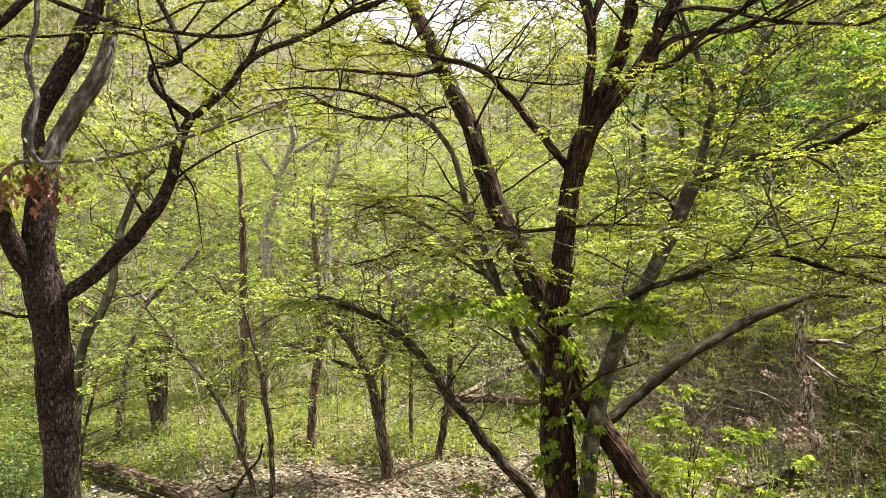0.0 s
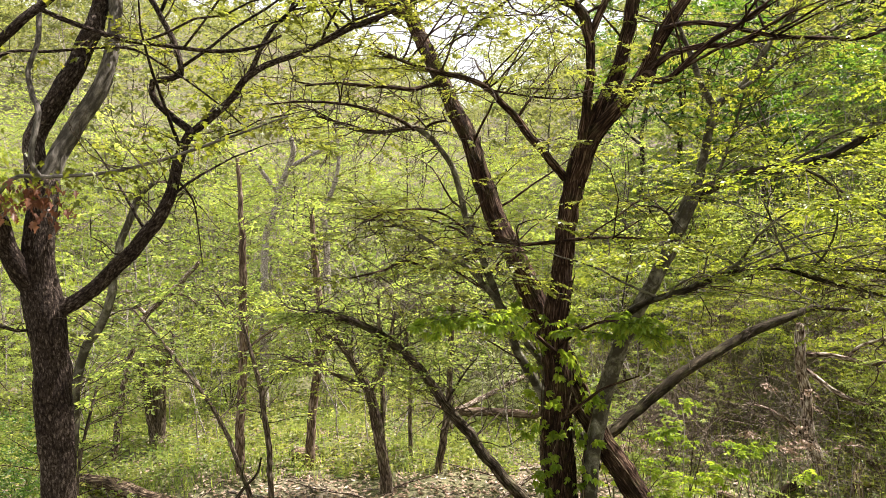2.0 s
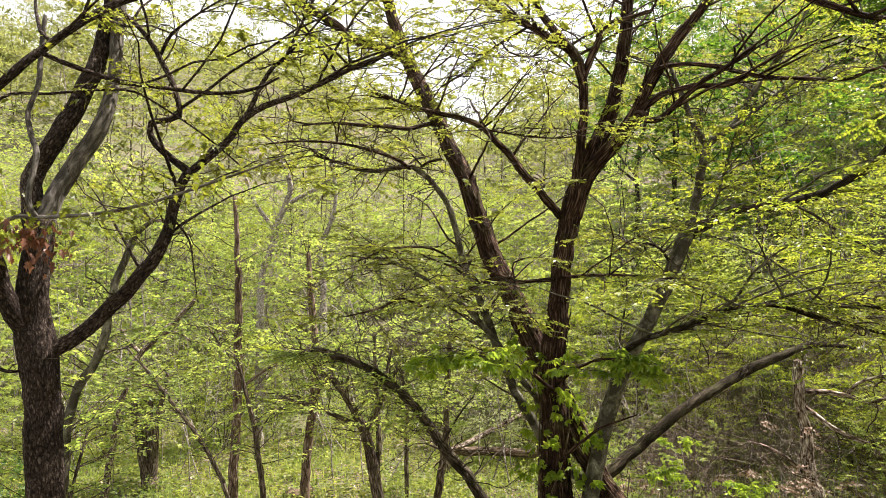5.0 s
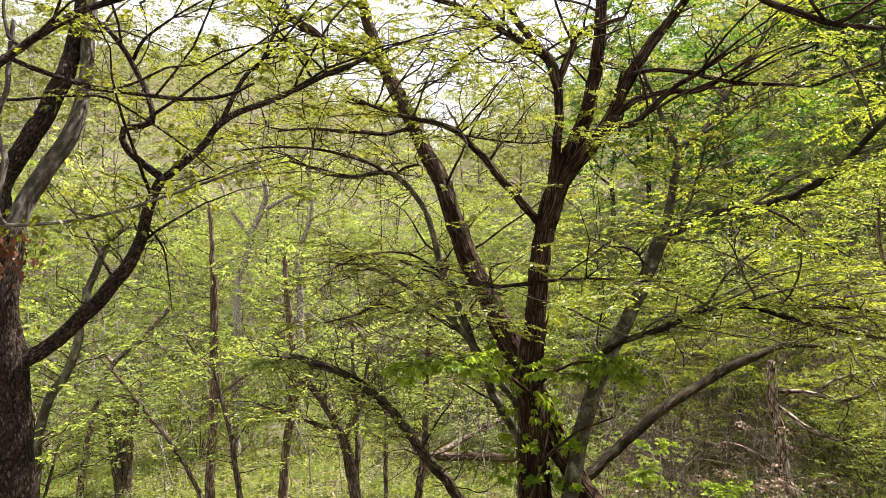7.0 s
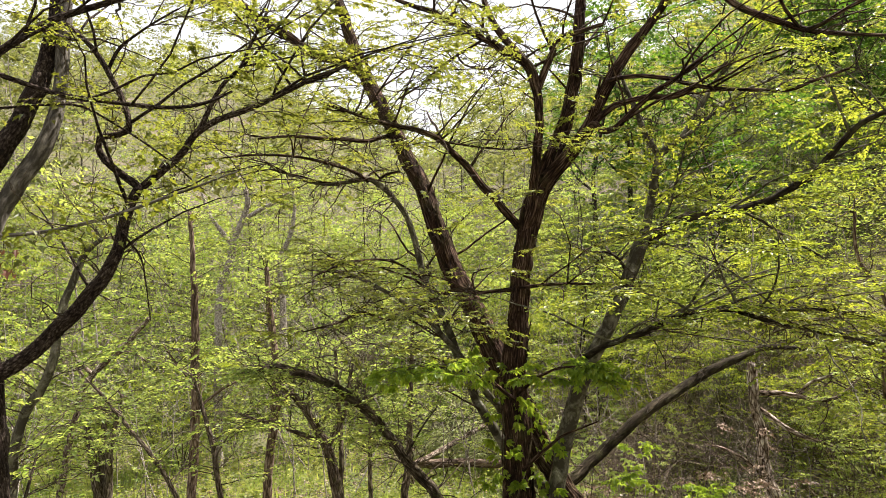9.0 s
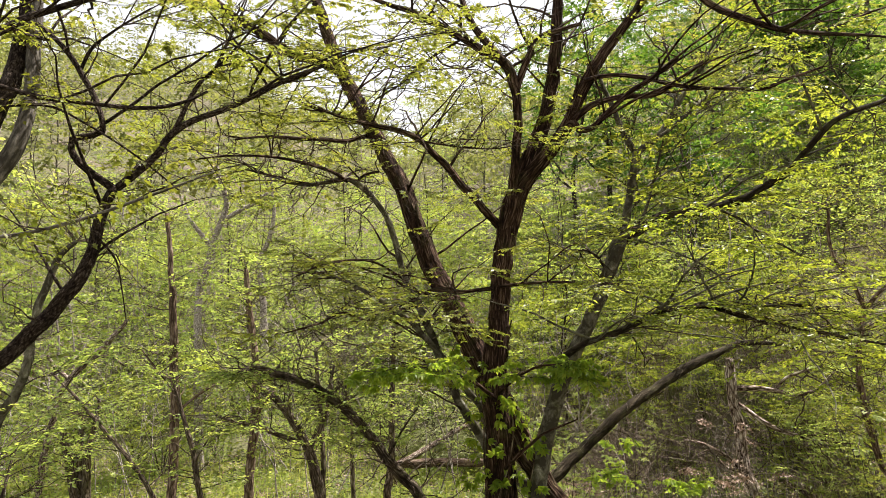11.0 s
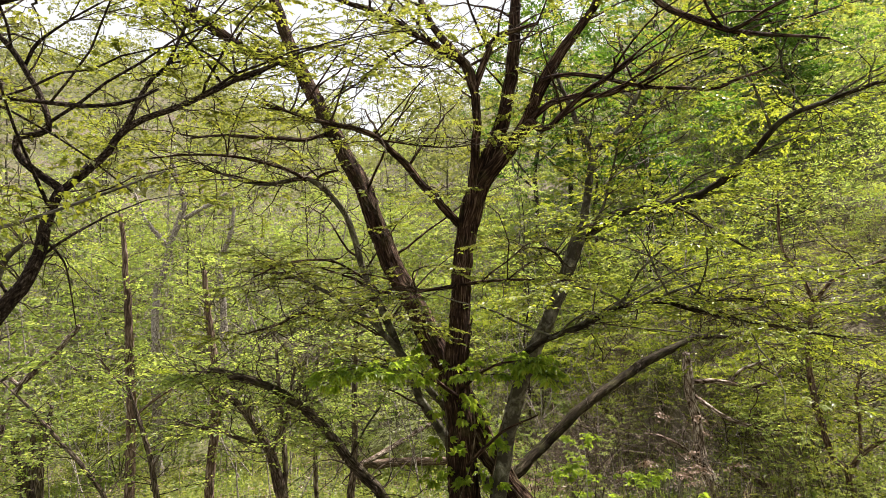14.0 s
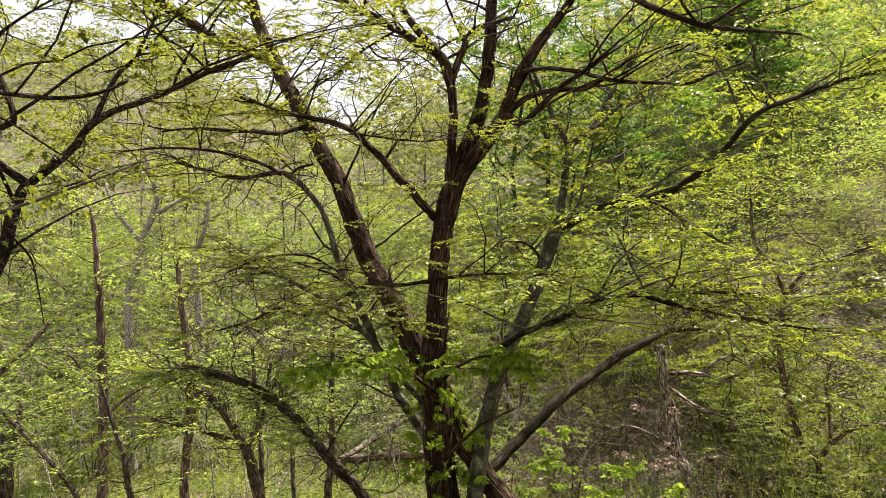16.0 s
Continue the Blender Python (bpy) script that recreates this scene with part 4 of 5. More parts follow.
tb = Tree("young_tree", "slender bent sapling with few leaves", "tree", None, BARK_BROWN)
tb.limb("trunk", (-2.46, 8.90, -0.09, 0.041), (-2.59, 8.90, 0.29, 0.038), (-2.81, 8.90, 0.89, 0.034), (-3.05, 8.90, 1.35, 0.030), (-3.26, 8.90, 1.64, 0.030), (-3.59, 8.90, 2.06, 0.026), (-3.88, 8.90, 2.40, 0.019), (-4.13, 8.90, 2.68, 0.015))

tc = Tree("young_tree", "thin upright sapling with forked stem", "tree", None, BARK_BROWN)
tc.limb("trunk", (-2.26, 8.90, -0.09, 0.045), (-2.29, 8.90, 0.44, 0.041), (-2.32, 8.90, 0.98, 0.041), (-2.43, 8.90, 1.64, 0.038), (-2.53, 8.90, 2.03, 0.030), (-2.59, 8.90, 2.22, 0.026), (-2.67, 8.90, 2.55, 0.019))
tc.limb("branch", (-2.32, 8.90, 0.97, 0.019), (-2.39, 8.85, 1.43, 0.015), (-2.19, 8.80, 1.82, 0.011))

td = Tree("young_tree", "dark upright young tree at the clearing edge", "tree", None, BARK_RED)
td.limb("trunk", (-2.17, 10.90, -0.02, 0.102), (-2.16, 10.90, 0.15, 0.088), (-2.11, 10.90, 0.96, 0.079), (-2.03, 10.90, 1.63, 0.074), (-2.00, 10.90, 2.44, 0.069), (-2.07, 10.90, 3.22, 0.060), (-2.14, 10.90, 4.05, 0.042))
td.limb("branch", (-2.07, 10.90, 1.37, 0.032), (-1.90, 10.70, 1.86, 0.027), (-1.64, 10.50, 2.15, 0.022))

te = Tree("tree", "small crooked tree forking low over leaf litter", "tree", None, BARK_BROWN)
te.limb("trunk", (-0.80, 9.60, -0.03, 0.114), (-0.81, 9.60, 0.12, 0.098), (-0.87, 9.60, 0.62, 0.089), (-0.96, 9.60, 1.06, 0.081), (-1.05, 9.60, 1.42, 0.077), (-1.23, 9.60, 1.78, 0.061), (-1.41, 9.60, 2.05, 0.053), (-1.64, 9.60, 2.27, 0.037), (-1.82, 9.60, 2.45, 0.024))
te.limb("limb", (-1.08, 9.60, 1.49, 0.041), (-1.33, 9.54, 1.61, 0.036), (-1.53, 9.48, 1.71, 0.036), (-1.75, 9.42, 1.83, 0.032), (-1.94, 9.36, 1.88, 0.024), (-2.24, 9.30, 2.01, 0.016))
te.limb("limb", (-1.06, 9.60, 1.42, 0.041), (-0.93, 9.62, 1.64, 0.041), (-0.81, 9.65, 1.88, 0.037), (-0.77, 9.67, 2.16, 0.029), (-0.69, 9.70, 2.57, 0.021))
te.limb("limb", (-0.87, 9.60, 0.66, 0.045), (-0.87, 9.68, 1.18, 0.041), (-0.88, 9.75, 1.71, 0.041), (-0.92, 9.82, 2.16, 0.033), (-0.96, 9.90, 2.80, 0.025))
te.limb("branch", (-1.25, 9.60, 1.80, 0.033), (-1.31, 9.55, 2.01, 0.028), (-1.28, 9.50, 2.22, 0.020))

tf = Tree("young_tree", "short leaning young tree beside the clearing", "tree", None, BARK_BROWN)
tf.limb("trunk", (-0.09, 10.40, -0.13, 0.079), (-0.05, 10.40, 0.14, 0.071), (0.00, 10.40, 0.44, 0.066), (0.07, 10.40, 0.93, 0.062), (0.11, 10.40, 1.55, 0.053), (0.14, 10.40, 2.25, 0.044), (0.19, 10.40, 3.04, 0.031))

tg = Tree("young_tree", "thin pole sapling behind the litter", "tree", None, BARK_BROWN)
tg.limb("trunk", (-0.52, 11.20, -0.04, 0.043), (-0.55, 11.20, 0.79, 0.038), (-0.53, 11.20, 1.41, 0.033), (-0.61, 11.20, 2.17, 0.028))

th = Tree("tree", "cluster of dark old stems sprouting from one base", "tree", None, BARK_BROWN)
th.limb("trunk", (-4.93, 11.60, 0.16, 0.147), (-4.99, 11.60, 0.41, 0.108), (-5.07, 11.60, 0.75, 0.088), (-5.17, 11.60, 1.25, 0.074), (-5.23, 11.60, 1.54, 0.054))
th.limb("stem", (-4.90, 11.60, 0.21, 0.098), (-4.86, 11.60, 0.75, 0.074), (-4.84, 11.60, 1.15, 0.064), (-4.76, 11.60, 1.54, 0.044), (-4.66, 11.60, 2.03, 0.029))
th.limb("stem", (-4.97, 11.60, 0.31, 0.079), (-5.02, 11.67, 0.84, 0.064), (-5.01, 11.73, 1.32, 0.055), (-4.99, 11.80, 1.71, 0.035))

ti = Tree("tree", "grey leaning tree with mottled pale bark", "tree", None, BARK_GREY)
ti.limb("trunk", (-3.50, 6.20, 0.36, 0.058), (-3.47, 6.24, 1.14, 0.053), (-3.45, 6.27, 1.82, 0.051), (-3.43, 6.31, 2.32, 0.048), (-3.36, 6.35, 2.55, 0.048), (-3.25, 6.38, 2.71, 0.046), (-3.19, 6.42, 3.00, 0.044), (-3.17, 6.45, 3.21, 0.041), (-3.13, 6.49, 3.53, 0.039), (-3.04, 6.53, 3.80, 0.036), (-2.97, 6.56, 3.97, 0.031), (-2.85, 6.60, 4.09, 0.020))

tj = Tree("dead_tree", "weathered pale dead tree with broken arms", "tree", None, BARK_DEAD)
tj.limb("trunk", (-5.40, 11.00, -0.05, 0.061), (-5.30, 11.00, 0.89, 0.056), (-5.12, 11.00, 1.82, 0.051), (-4.98, 11.00, 2.28, 0.051), (-4.63, 11.00, 2.68, 0.051), (-4.33, 11.00, 2.94, 0.047), (-4.02, 11.00, 3.30, 0.033))
tj.limb("branch", (-4.87, 11.00, 2.42, 0.037), (-5.03, 10.90, 2.62, 0.032), (-5.12, 10.80, 2.85, 0.023))
tj.limb("branch", (-4.51, 11.00, 2.75, 0.028), (-4.23, 11.00, 2.75, 0.023), (-4.05, 11.00, 2.61, 0.014))

tk = Tree("tree", "twin-stemmed thin shrubby sapling", "tree", None, BARK_BROWN)
tk.limb("trunk", (-3.60, 6.60, 0.73, 0.020), (-3.60, 6.65, 1.28, 0.017), (-3.54, 6.70, 1.72, 0.017), (-3.50, 6.75, 1.99, 0.014), (-3.45, 6.80, 2.21, 0.012))
tk.limb("stem", (-3.57, 6.60, 1.29, 0.014), (-3.60, 6.60, 1.74, 0.011), (-3.63, 6.60, 1.96, 0.008))

tl = Tree("tree", "dark thin tree with forked upper stems", "tree", None, BARK_BROWN)
tl.limb("trunk", (1.48, 9.80, -0.35, 0.066), (1.48, 9.80, 0.32, 0.058), (1.46, 9.80, 1.15, 0.054), (1.42, 9.80, 1.81, 0.046), (1.30, 9.80, 2.48, 0.037))

tm = Tree("tree", "pale twisted half-bare tree on the slope", "tree", None, BARK_BRUSH)
tm.limb("trunk", (-3.99, 15.00, 3.57, 0.089), (-3.86, 15.00, 4.14, 0.083), (-3.71, 15.00, 4.71, 0.076), (-3.61, 15.00, 5.09, 0.076), (-3.46, 15.00, 5.47, 0.070), (-3.36, 15.00, 5.86, 0.064), (-3.51, 15.00, 6.36, 0.051), (-3.61, 15.00, 6.87, 0.038))
tm.limb("branch", (-3.46, 15.00, 5.41, 0.057), (-3.17, 15.00, 5.58, 0.051), (-2.78, 15.00, 5.79, 0.044), (-2.47, 15.00, 6.01, 0.032))
tm.limb("branch", (-3.67, 15.00, 4.84, 0.057), (-3.99, 15.00, 5.22, 0.051), (-4.22, 15.00, 5.58, 0.044), (-4.37, 15.00, 6.05, 0.032))

tn = Tree("tree", "grey crooked tree among slope brush", "tree", None, BARK_BRUSH)
tn.limb("trunk", (-2.77, 16.00, 3.31, 0.088), (-2.79, 16.00, 3.99, 0.081), (-2.87, 16.00, 4.53, 0.075), (-2.63, 16.00, 5.08, 0.061), (-2.49, 16.00, 5.75, 0.047), (-2.55, 16.00, 6.57, 0.034))

log_a = Tree("fallen_log", "sunlit fallen log lying across the forest floor", "log", None, BARK_RED)
log_a.limb("trunk", (0.27, 13.30, 0.32, 0.096), (0.63, 13.23, 0.33, 0.095), (1.07, 13.15, 0.34, 0.089), (1.51, 13.07, 0.33, 0.089), (1.88, 13.00, 0.33, 0.083))
log_b = Tree("fallen_log", "thick decaying log lying at the clearing edge", "log", None, BARK_LOG)
log_b.limb("trunk", (-5.22, 9.75, 0.12, 0.107), (-4.70, 9.47, 0.16, 0.112), (-4.23, 9.18, 0.15, 0.113), (-3.84, 8.90, 0.15, 0.113), (-3.42, 8.62, 0.15, 0.110), (-2.96, 8.33, 0.13, 0.106), (-2.42, 8.05, 0.07, 0.096))
log_c = Tree("fallen_branch", "pale barkless fallen branch propped on the log", "branch", None, BARK_DEAD)
log_c.limb("trunk", (0.17, 12.50, 0.43, 0.048), (0.50, 12.80, 0.57, 0.054), (0.89, 13.10, 0.68, 0.056), (1.32, 13.40, 0.85, 0.051), (1.82, 13.70, 1.00, 0.046), (2.21, 14.00, 1.08, 0.036))
log_d = Tree("fallen_branch", "pale fallen branch on leaf litter under the trees", "branch", None, BARK_DEAD)
log_d.limb("trunk", (0.56, 8.70, 0.12, 0.022), (0.87, 8.90, 0.22, 0.030), (1.16, 9.10, 0.36, 0.031), (1.39, 9.30, 0.41, 0.024))
log_e = Tree("fallen_branch", "rotting wood lying below the dead snag", "branch", None, BARK_LOG)
log_e.limb("trunk", (3.79, 9.20, 0.11, 0.055), (4.13, 9.10, 0.01, 0.066), (4.55, 9.00, -0.05, 0.069), (4.95, 8.90, -0.12, 0.060))
tw = Tree("bare_sapling", "dark leafless forked twig standing in the litter", "sapling", None, BARK_DARK)
tw.limb("trunk", (-2.80, 8.70, -0.05, 0.029), (-2.68, 8.70, 0.21, 0.026), (-2.54, 8.70, 0.40, 0.022), (-2.40, 8.70, 0.56, 0.018), (-2.35, 8.70, 0.76, 0.015))
tw.limb("branch", (-2.54, 8.70, 0.39, 0.018), (-2.60, 8.70, 0.54, 0.015), (-2.56, 8.70, 0.73, 0.011))
tw.limb("branch", (-2.68, 8.70, 0.20, 0.018), (-2.85, 8.65, 0.16, 0.015), (-2.93, 8.60, 0.25, 0.011))

# ---- leaves of the near trees ----
def leaves_on(tree, leaf_mat, size, *groups):
    for branches, n, pick, reach, low in groups:
        more = tree.sprout(branches, list(pick), low=low)
        n = int(n * 0.66)
        tree.sprays(n // 3, leaf_mat, size, reach, low, pick=pick, leaf_gap=size * 0.56, rise=0.02, shape="chip")
        tree.sprays(n - n // 3, leaf_mat, size, (reach[0] * 0.7, reach[1] * 0.75), 0.2, pick=more, leaf_gap=size * 0.54, rise=0.0, shape="chip")


leaves_on(oak, LEAF_SPRAY, 0.033, (20, 125, range(4, 9), (0.3, 0.8), 0.4), (10, 26, range(9, 13), (0.3, 0.7), 0.4))
# The duller LEAF_SPRAY on this crown stands in for weaker sun there.
leaves_on(main, LEAF_SPRAY, 0.039, (30, 66, range(3, 8), (0.35, 1.1), 0.35), (16, 66, range(8, 10), (0.5, 1.3), 0.3), (10, 54, range(10, 12), (0.5, 1.3), 0.2), (18, 30, range(12, 17), (0.5, 1.4), 0.25), (5, 16, [1, 2], (0.5, 1.2), 0.5))
leaves_on(lean, LEAF_SPRAY, 0.039, (9, 18, [0], (0.25, 0.8), 0.5), (10, 76, [1], (0.4, 1.0), 0.1), (24, 150, range(2, 9), (0.5, 1.3), 0.25))
# Upper limbs get duller leaves than lower ones: shade put into leaf colour.
leaves_on(grey, LEAF_SPRAY, 0.040, (12, 60, range(1, 5), (0.5, 1.2), 0.35))
leaves_on(grey, LEAF_LIME, 0.040, (22, 150, range(5, 10), (0.5, 1.3), 0.25), (26, 165, range(10, 12), (0.5, 1.5), 0.1), (3, 14, [12], (0.4, 0.9), 0.75))
main.sprays(28, LEAF_FINGER, 0.085, (0.3, 0.75), 0.3, pick=range(17, 19), leaf_gap=0.11, rise=-0.03, shape="palmate", crown="level sprays of fingered green leaves")
oak.gnarl(46, range(4, 9), (0.3, 0.8), 0.2, 0.0)
oak.gnarl(26, range(9, 16), (0.25, 0.7), 0.2, -0.3, 0.005)
main.gnarl(80, range(3, 10), (0.35, 1.0), 0.15, 0.0)
main.gnarl(40, range(10, 17), (0.35, 1.0), 0.2, -0.2)
lean.gnarl(150, range(1, 9), (0.4, 1.1), 0.25, -0.3)
grey.gnarl(90, range(4, 13), (0.4, 1.1), 0.15, -0.35)
grey.gnarl(30, range(1, 5), (0.3, 0.8), 0.2, 0.0)
arch.gnarl(46, [0], (0.4, 1.2), 0.35, 0.2)
sap.gnarl(36, range(5), (0.4, 1.0), 0.3, 0.2)
snag.gnarl(26, range(1, 5), (0.4, 1.1), 0.2, -0.5, 0.008)
te.gnarl(44, range(4), (0.4, 1.1), 0.3, 0.4)
arch.sprays(60, LEAF_GREEN, 0.045, (0.3, 0.9), 0.4)
sap.sprays(120, LEAF_SPRAY, 0.042, (0.4, 1.2), 0.3, leaf_gap=0.06)
snag.sprays(12, LEAF_GREEN, 0.05, (0.4, 0.9), 0.3, pick=[1, 2, 3])
for small, count in ((ta, 45), (tb, 30), (tc, 25), (td, 40), (te, 60), (tf, 35), (tg, 30), (th, 70), (ti, 25), (tk, 30), (tl, 40), (tm, 40), (tn, 40)):
    small.sprays(count, LEAF_GREEN, 0.055, (0.4, 1.2), 0.35, shape="chip", leaf_gap=0.06)


# ---- young trees and brush of the middle distance ----
def grown(name, label, height, seed, material, leaf_len, n_limbs, n_sprays, bark_mat, spread_k=0.35, group="", low=0.25, reach=(0.5, 1.2), gap=0.07, stems=1, fine=False, crown="fresh green leaves", thick=0.012, forks=0):
    """A free-standing tree or bush on a far spot of level ground, to be copied from."""
    t = Tree(name, label, "bush" if stems > 1 else "tree", None, bark_mat, group, joined=True)
    g = np.random.RandomState(seed)
    z0, bx, by = float(land(0, 700)), 0.0, 700.0
    for q in range(stems):
        lx, ly = g.normal(0, 0.09 if stems == 1 else 0.33, 2)
        h = height * (1 if q == 0 else g.uniform(0.5, 1.0))
        zs = np.linspace(0, 1, 7)
        trunk = np.c_[bx + lx * h * zs ** 1.3 + g.normal(0, 0.025 * h, 7) * zs, by + ly * h * zs ** 1.3 + g.normal(0, 0.025 * h, 7) * zs, z0 - 0.1 + zs * h, thick * h * (1.08 - zs)]
        t.limb("trunk", *trunk)
        for k in range(n_limbs):
            s = g.uniform(low, 0.95)
            i = min(int(s * 6), 5)
            p = trunk[i] + (trunk[i + 1] - trunk[i]) * (s * 6 - i)
            az, ln = g.uniform(0, 6.28), h * spread_k * g.uniform(0.6, 1.2) * (1.15 - 0.5 * s)
            d = np.array([math.cos(az), math.sin(az), g.uniform(0.1, 0.8)])
            rows = [(*(p[:3] + d * ln * c + np.array([0, 0, 0.12 * ln * c * c]) + g.normal(0, 0.05 * ln, 3) * c), p[3] * 0.6 * (1.05 - c)) for c in (0, 0.35, 0.7, 1.0)]
            t.limb("limb", *rows)
            for w in range(forks):
                a, b = np.array(rows[1 + w % 2]), g.normal(0, 0.5, 3) * ln
                b[2] = abs(b[2]) * 0.8
                t.limb("branch", *[(*(a[:3] + b * c + g.normal(0, 0.04 * ln, 3) * c), max(a[3] * 0.6 * (1.05 - c), 0.003)) for c in (0, 0.5, 1.0)])
    t.close("stem_work" if stems > 1 else "trunk")
    if n_sprays:
        t.sprays(n_sprays, material, leaf_len, reach, 0.15, shape="chip", leaf_gap=gap, twiglets=5, fine=fine, crown=crown, loose=0.62)
    return t.ob


def plant(proto, x, y, turn, size=1.0, tilt=0.0):
    c = copy_thing(proto, Matrix.Identity(4))
    c.matrix_basis = Matrix.LocRotScale((x, y, float(land(x, y)) - 0.03), Euler((tilt, 0, turn)), (size, size, size))
    return c


rng = np.random.RandomState(7)
young = [grown("young_tree", "slender young broadleaf tree in fresh leaf", h, 20 + i, LEAF_GREEN if i % 2 else LEAF_LIME, 0.06, 14, 60, BARK_DARK if i % 2 else BARK_RED, 0.34, "young trees of the clearing", 0.1, (0.5, 1.3), 0.05, thick=0.0055)
         for i, h in enumerate((5.2, 6.5, 4.4, 7.5))]
hillside = [grown("hill_tree", "leafy tree on the wooded hillside", h, 40 + i, LEAF_HILL, 0.22, 8, 62, BARK_GREY if i % 2 else BARK_DARK, 0.38, "trees of the hillside", 0.05, (0.8, 1.9), 0.17, thick=0.007, fine=None)
            for i, h in enumerate((6.0, 8.0, 7.0))]
bare = [grown("bare_tree", "leafless grey tree with tangled branches", h, 60 + i, None, 0.1, 9, 0, BARK_BRUSH, 0.45, "bare trees of the hillside", 0.12, forks=3, thick=0.008) for i, h in enumerate((5.5, 7.0))]
green = [grown("dark_tree", "dense dark-green leafy tree on the slope", h, 70 + i, LEAF_DARK, 0.14, 10, 85, BARK_DARK, 0.34, "dark green trees of the slope", 0.1, (0.6, 1.4), 0.075, fine=None) for i, h in enumerate((7.0, 8.5))]
bush = [grown("bush", "leafy woodland bush with many thin stems", h, 80 + i, (LEAF_LIME, LEAF_GREEN, LEAF_GREEN)[i], 0.056, 3, 48, BARK_TWIG, 0.4, "bushes of the understorey", 0.1, (0.4, 1.0), 0.042, 7, thick=0.006) for i, h in enumerate((2.6, 2.1, 3.2))]
dusky = grown("bush", "dense dark-green bush beside the oak", 2.3, 97, LEAF_DARK, 0.06, 3, 60, BARK_TWIG, 0.35, "", 0.1, (0.3, 0.8), 0.045, 6, thick=0.006)
tall = [grown("tall_bush", "tall leafy bush in pale spring green", h, 180 + i, LEAF_GREEN, 0.085, 3, 40, BARK_BRUSH, 0.4, "tall bushes below the hill", 0.1, (0.5, 1.2), 0.07, 7, thick=0.005) for i, h in enumerate((3.6, 3.0))]
pale_bush = grown("bush", "low bush with pale cream-green leaves below the bank", 1.15, 98, LEAF_CREAM, 0.06, 3, 34, BARK_TWIG, 0.5, "", 0.1, (0.3, 0.7), 0.05, 6, thick=0.006, crown="pale cream-green leaves")
whip = [grown("bare_sapling", "thin pale leafless sapling", h, 90 + i, None, 0.1, 5, 0, BARK_BRUSH, 0.3, "bare saplings of the understorey", 0.3, stems=1, thick=0.0045, forks=2) for i, h in enumerate((2.8, 3.6, 4.4))]
thicket = [grown("dry_bush", "tangled dry leafless brush", h, 95 + i, None, 0.1, 4, 0, BARK_TANGLE, 0.6, "dry brush of the slope", 0.1, stems=8, thick=0.006, forks=2) for i, h in enumerate((1.5, 1.1))]

rusty = [grown("dry_bush", "leafless brush with withered brown leaves", h, 195 + i, LEAF_LITTER, 0.05, 4, 7, BARK_TANGLE, 0.5, "withered brush under the big trees", 0.2, (0.2, 0.5), 0.06, 5, thick=0.006, crown="withered brown leaves", forks=1) for i, h in enumerate((1.5, 1.1))]

spots = []


def free(x, y, d):
    if all((x - a) ** 2 + (y - b) ** 2 > d * d for a, b in spots):
        spots.append((x, y))
        return True
    return False


def turn():
    return rng.uniform(0, 6.28)


for k in range(300):                                   # middle distance
    y = rng.uniform(12.5, 24.0)
    x = rng.uniform(-0.75, 0.8) * y
    if free(x, y, 1.9):
        if -8 < x < 2.5 and y < 18.0 or x > 0.3 * y and y < 17.5:
            continue
        if x > 0.42 * y and rng.rand() < 0.4:
            plant(bare[rng.randint(2)], x, y, turn(), rng.uniform(0.6, 0.95))
        elif x > 0.25 * y and y > 17.5 and rng.rand() < 0.55:
            plant(green[rng.randint(2)], x, y, turn(), rng.uniform(0.75, 1.1))
        else:
            plant(young[rng.randint(4)], x, y, turn(), rng.uniform(0.7, 1.1))
for k in range(900):                                   # hillside
    y = rng.uniform(24.0, 95.0)
    x = rng.uniform(-0.8, 1.05) * y
    if free(x, y, 2.0 + 0.03 * y):
        pool = bare if rng.rand() < (0.40 if y < 45 else 0.52) else (green if x > 0.22 * y and rng.rand() < 0.6 else hillside)
        plant(pool[rng.randint(len(pool))], x, y, turn(), rng.uniform(0.75, 1.2) * (1 if y < 55 else 0.85))
for y, share in ((23.0, 0.36), (24.0, 0.62), (26.5, 0.70), (25.0, 0.48), (22.5, 0.80)):
    plant(green[rng.randint(2)], share * y, y, turn(), rng.uniform(0.95, 1.3))      # dark green trees on the slope
for y, share in ((13.6, 0.20), (14.2, 0.31), (14.8, 0.40), (15.6, 0.15), (16.0, 0.26), (16.6, 0.36), (17.2, 0.20), (15.2, 0.47)):
    plant(young[0 if y > 15 else 2], share * y, y, turn(), rng.uniform(0.6, 0.8))      # sunlit young trees behind the big ones
spots = []
for k in range(700):                                   # bushes
    y = rng.uniform(11.3, 26.0)
    x = rng.uniform(-0.74, 1.05) * y
    if x < 2.6 and y < (14.2 if x > -6 else 12.5) or abs(x - 0.12 * y) < 1.3 and y < 15.5:
        continue
    if 0 < x < 5.0 and -0.8 < y - brink(x) < 0.4:
        continue
    if free(x, y, 1.15 if x > 0 or y < 14 else 1.35):
        if x > 0.3 * y and y < 18.5:
            plant(bush[rng.randint(2)], x, y, turn(), rng.uniform(0.45, 0.75) if y < 13.5 else rng.uniform(0.8, 1.15))
        elif y < 16:
            plant(bush[rng.randint(3)], x, y, turn(), rng.uniform(0.6, 1.1))
        else:
            plant(tall[rng.randint(2)], x, y, turn(), rng.uniform(0.8, 1.35))
for k in range(18):                                    # bushes near the big trees, on the right
    x, y = rng.uniform(2.2, 6.5), rng.uniform(6.6, 10.5)
    if free(x, y, 0.85) and abs(x / y - 0.555) > 0.09:
        plant(bush[1 + rng.randint(2)], x, y, turn(), rng.uniform(0.36, 0.56))
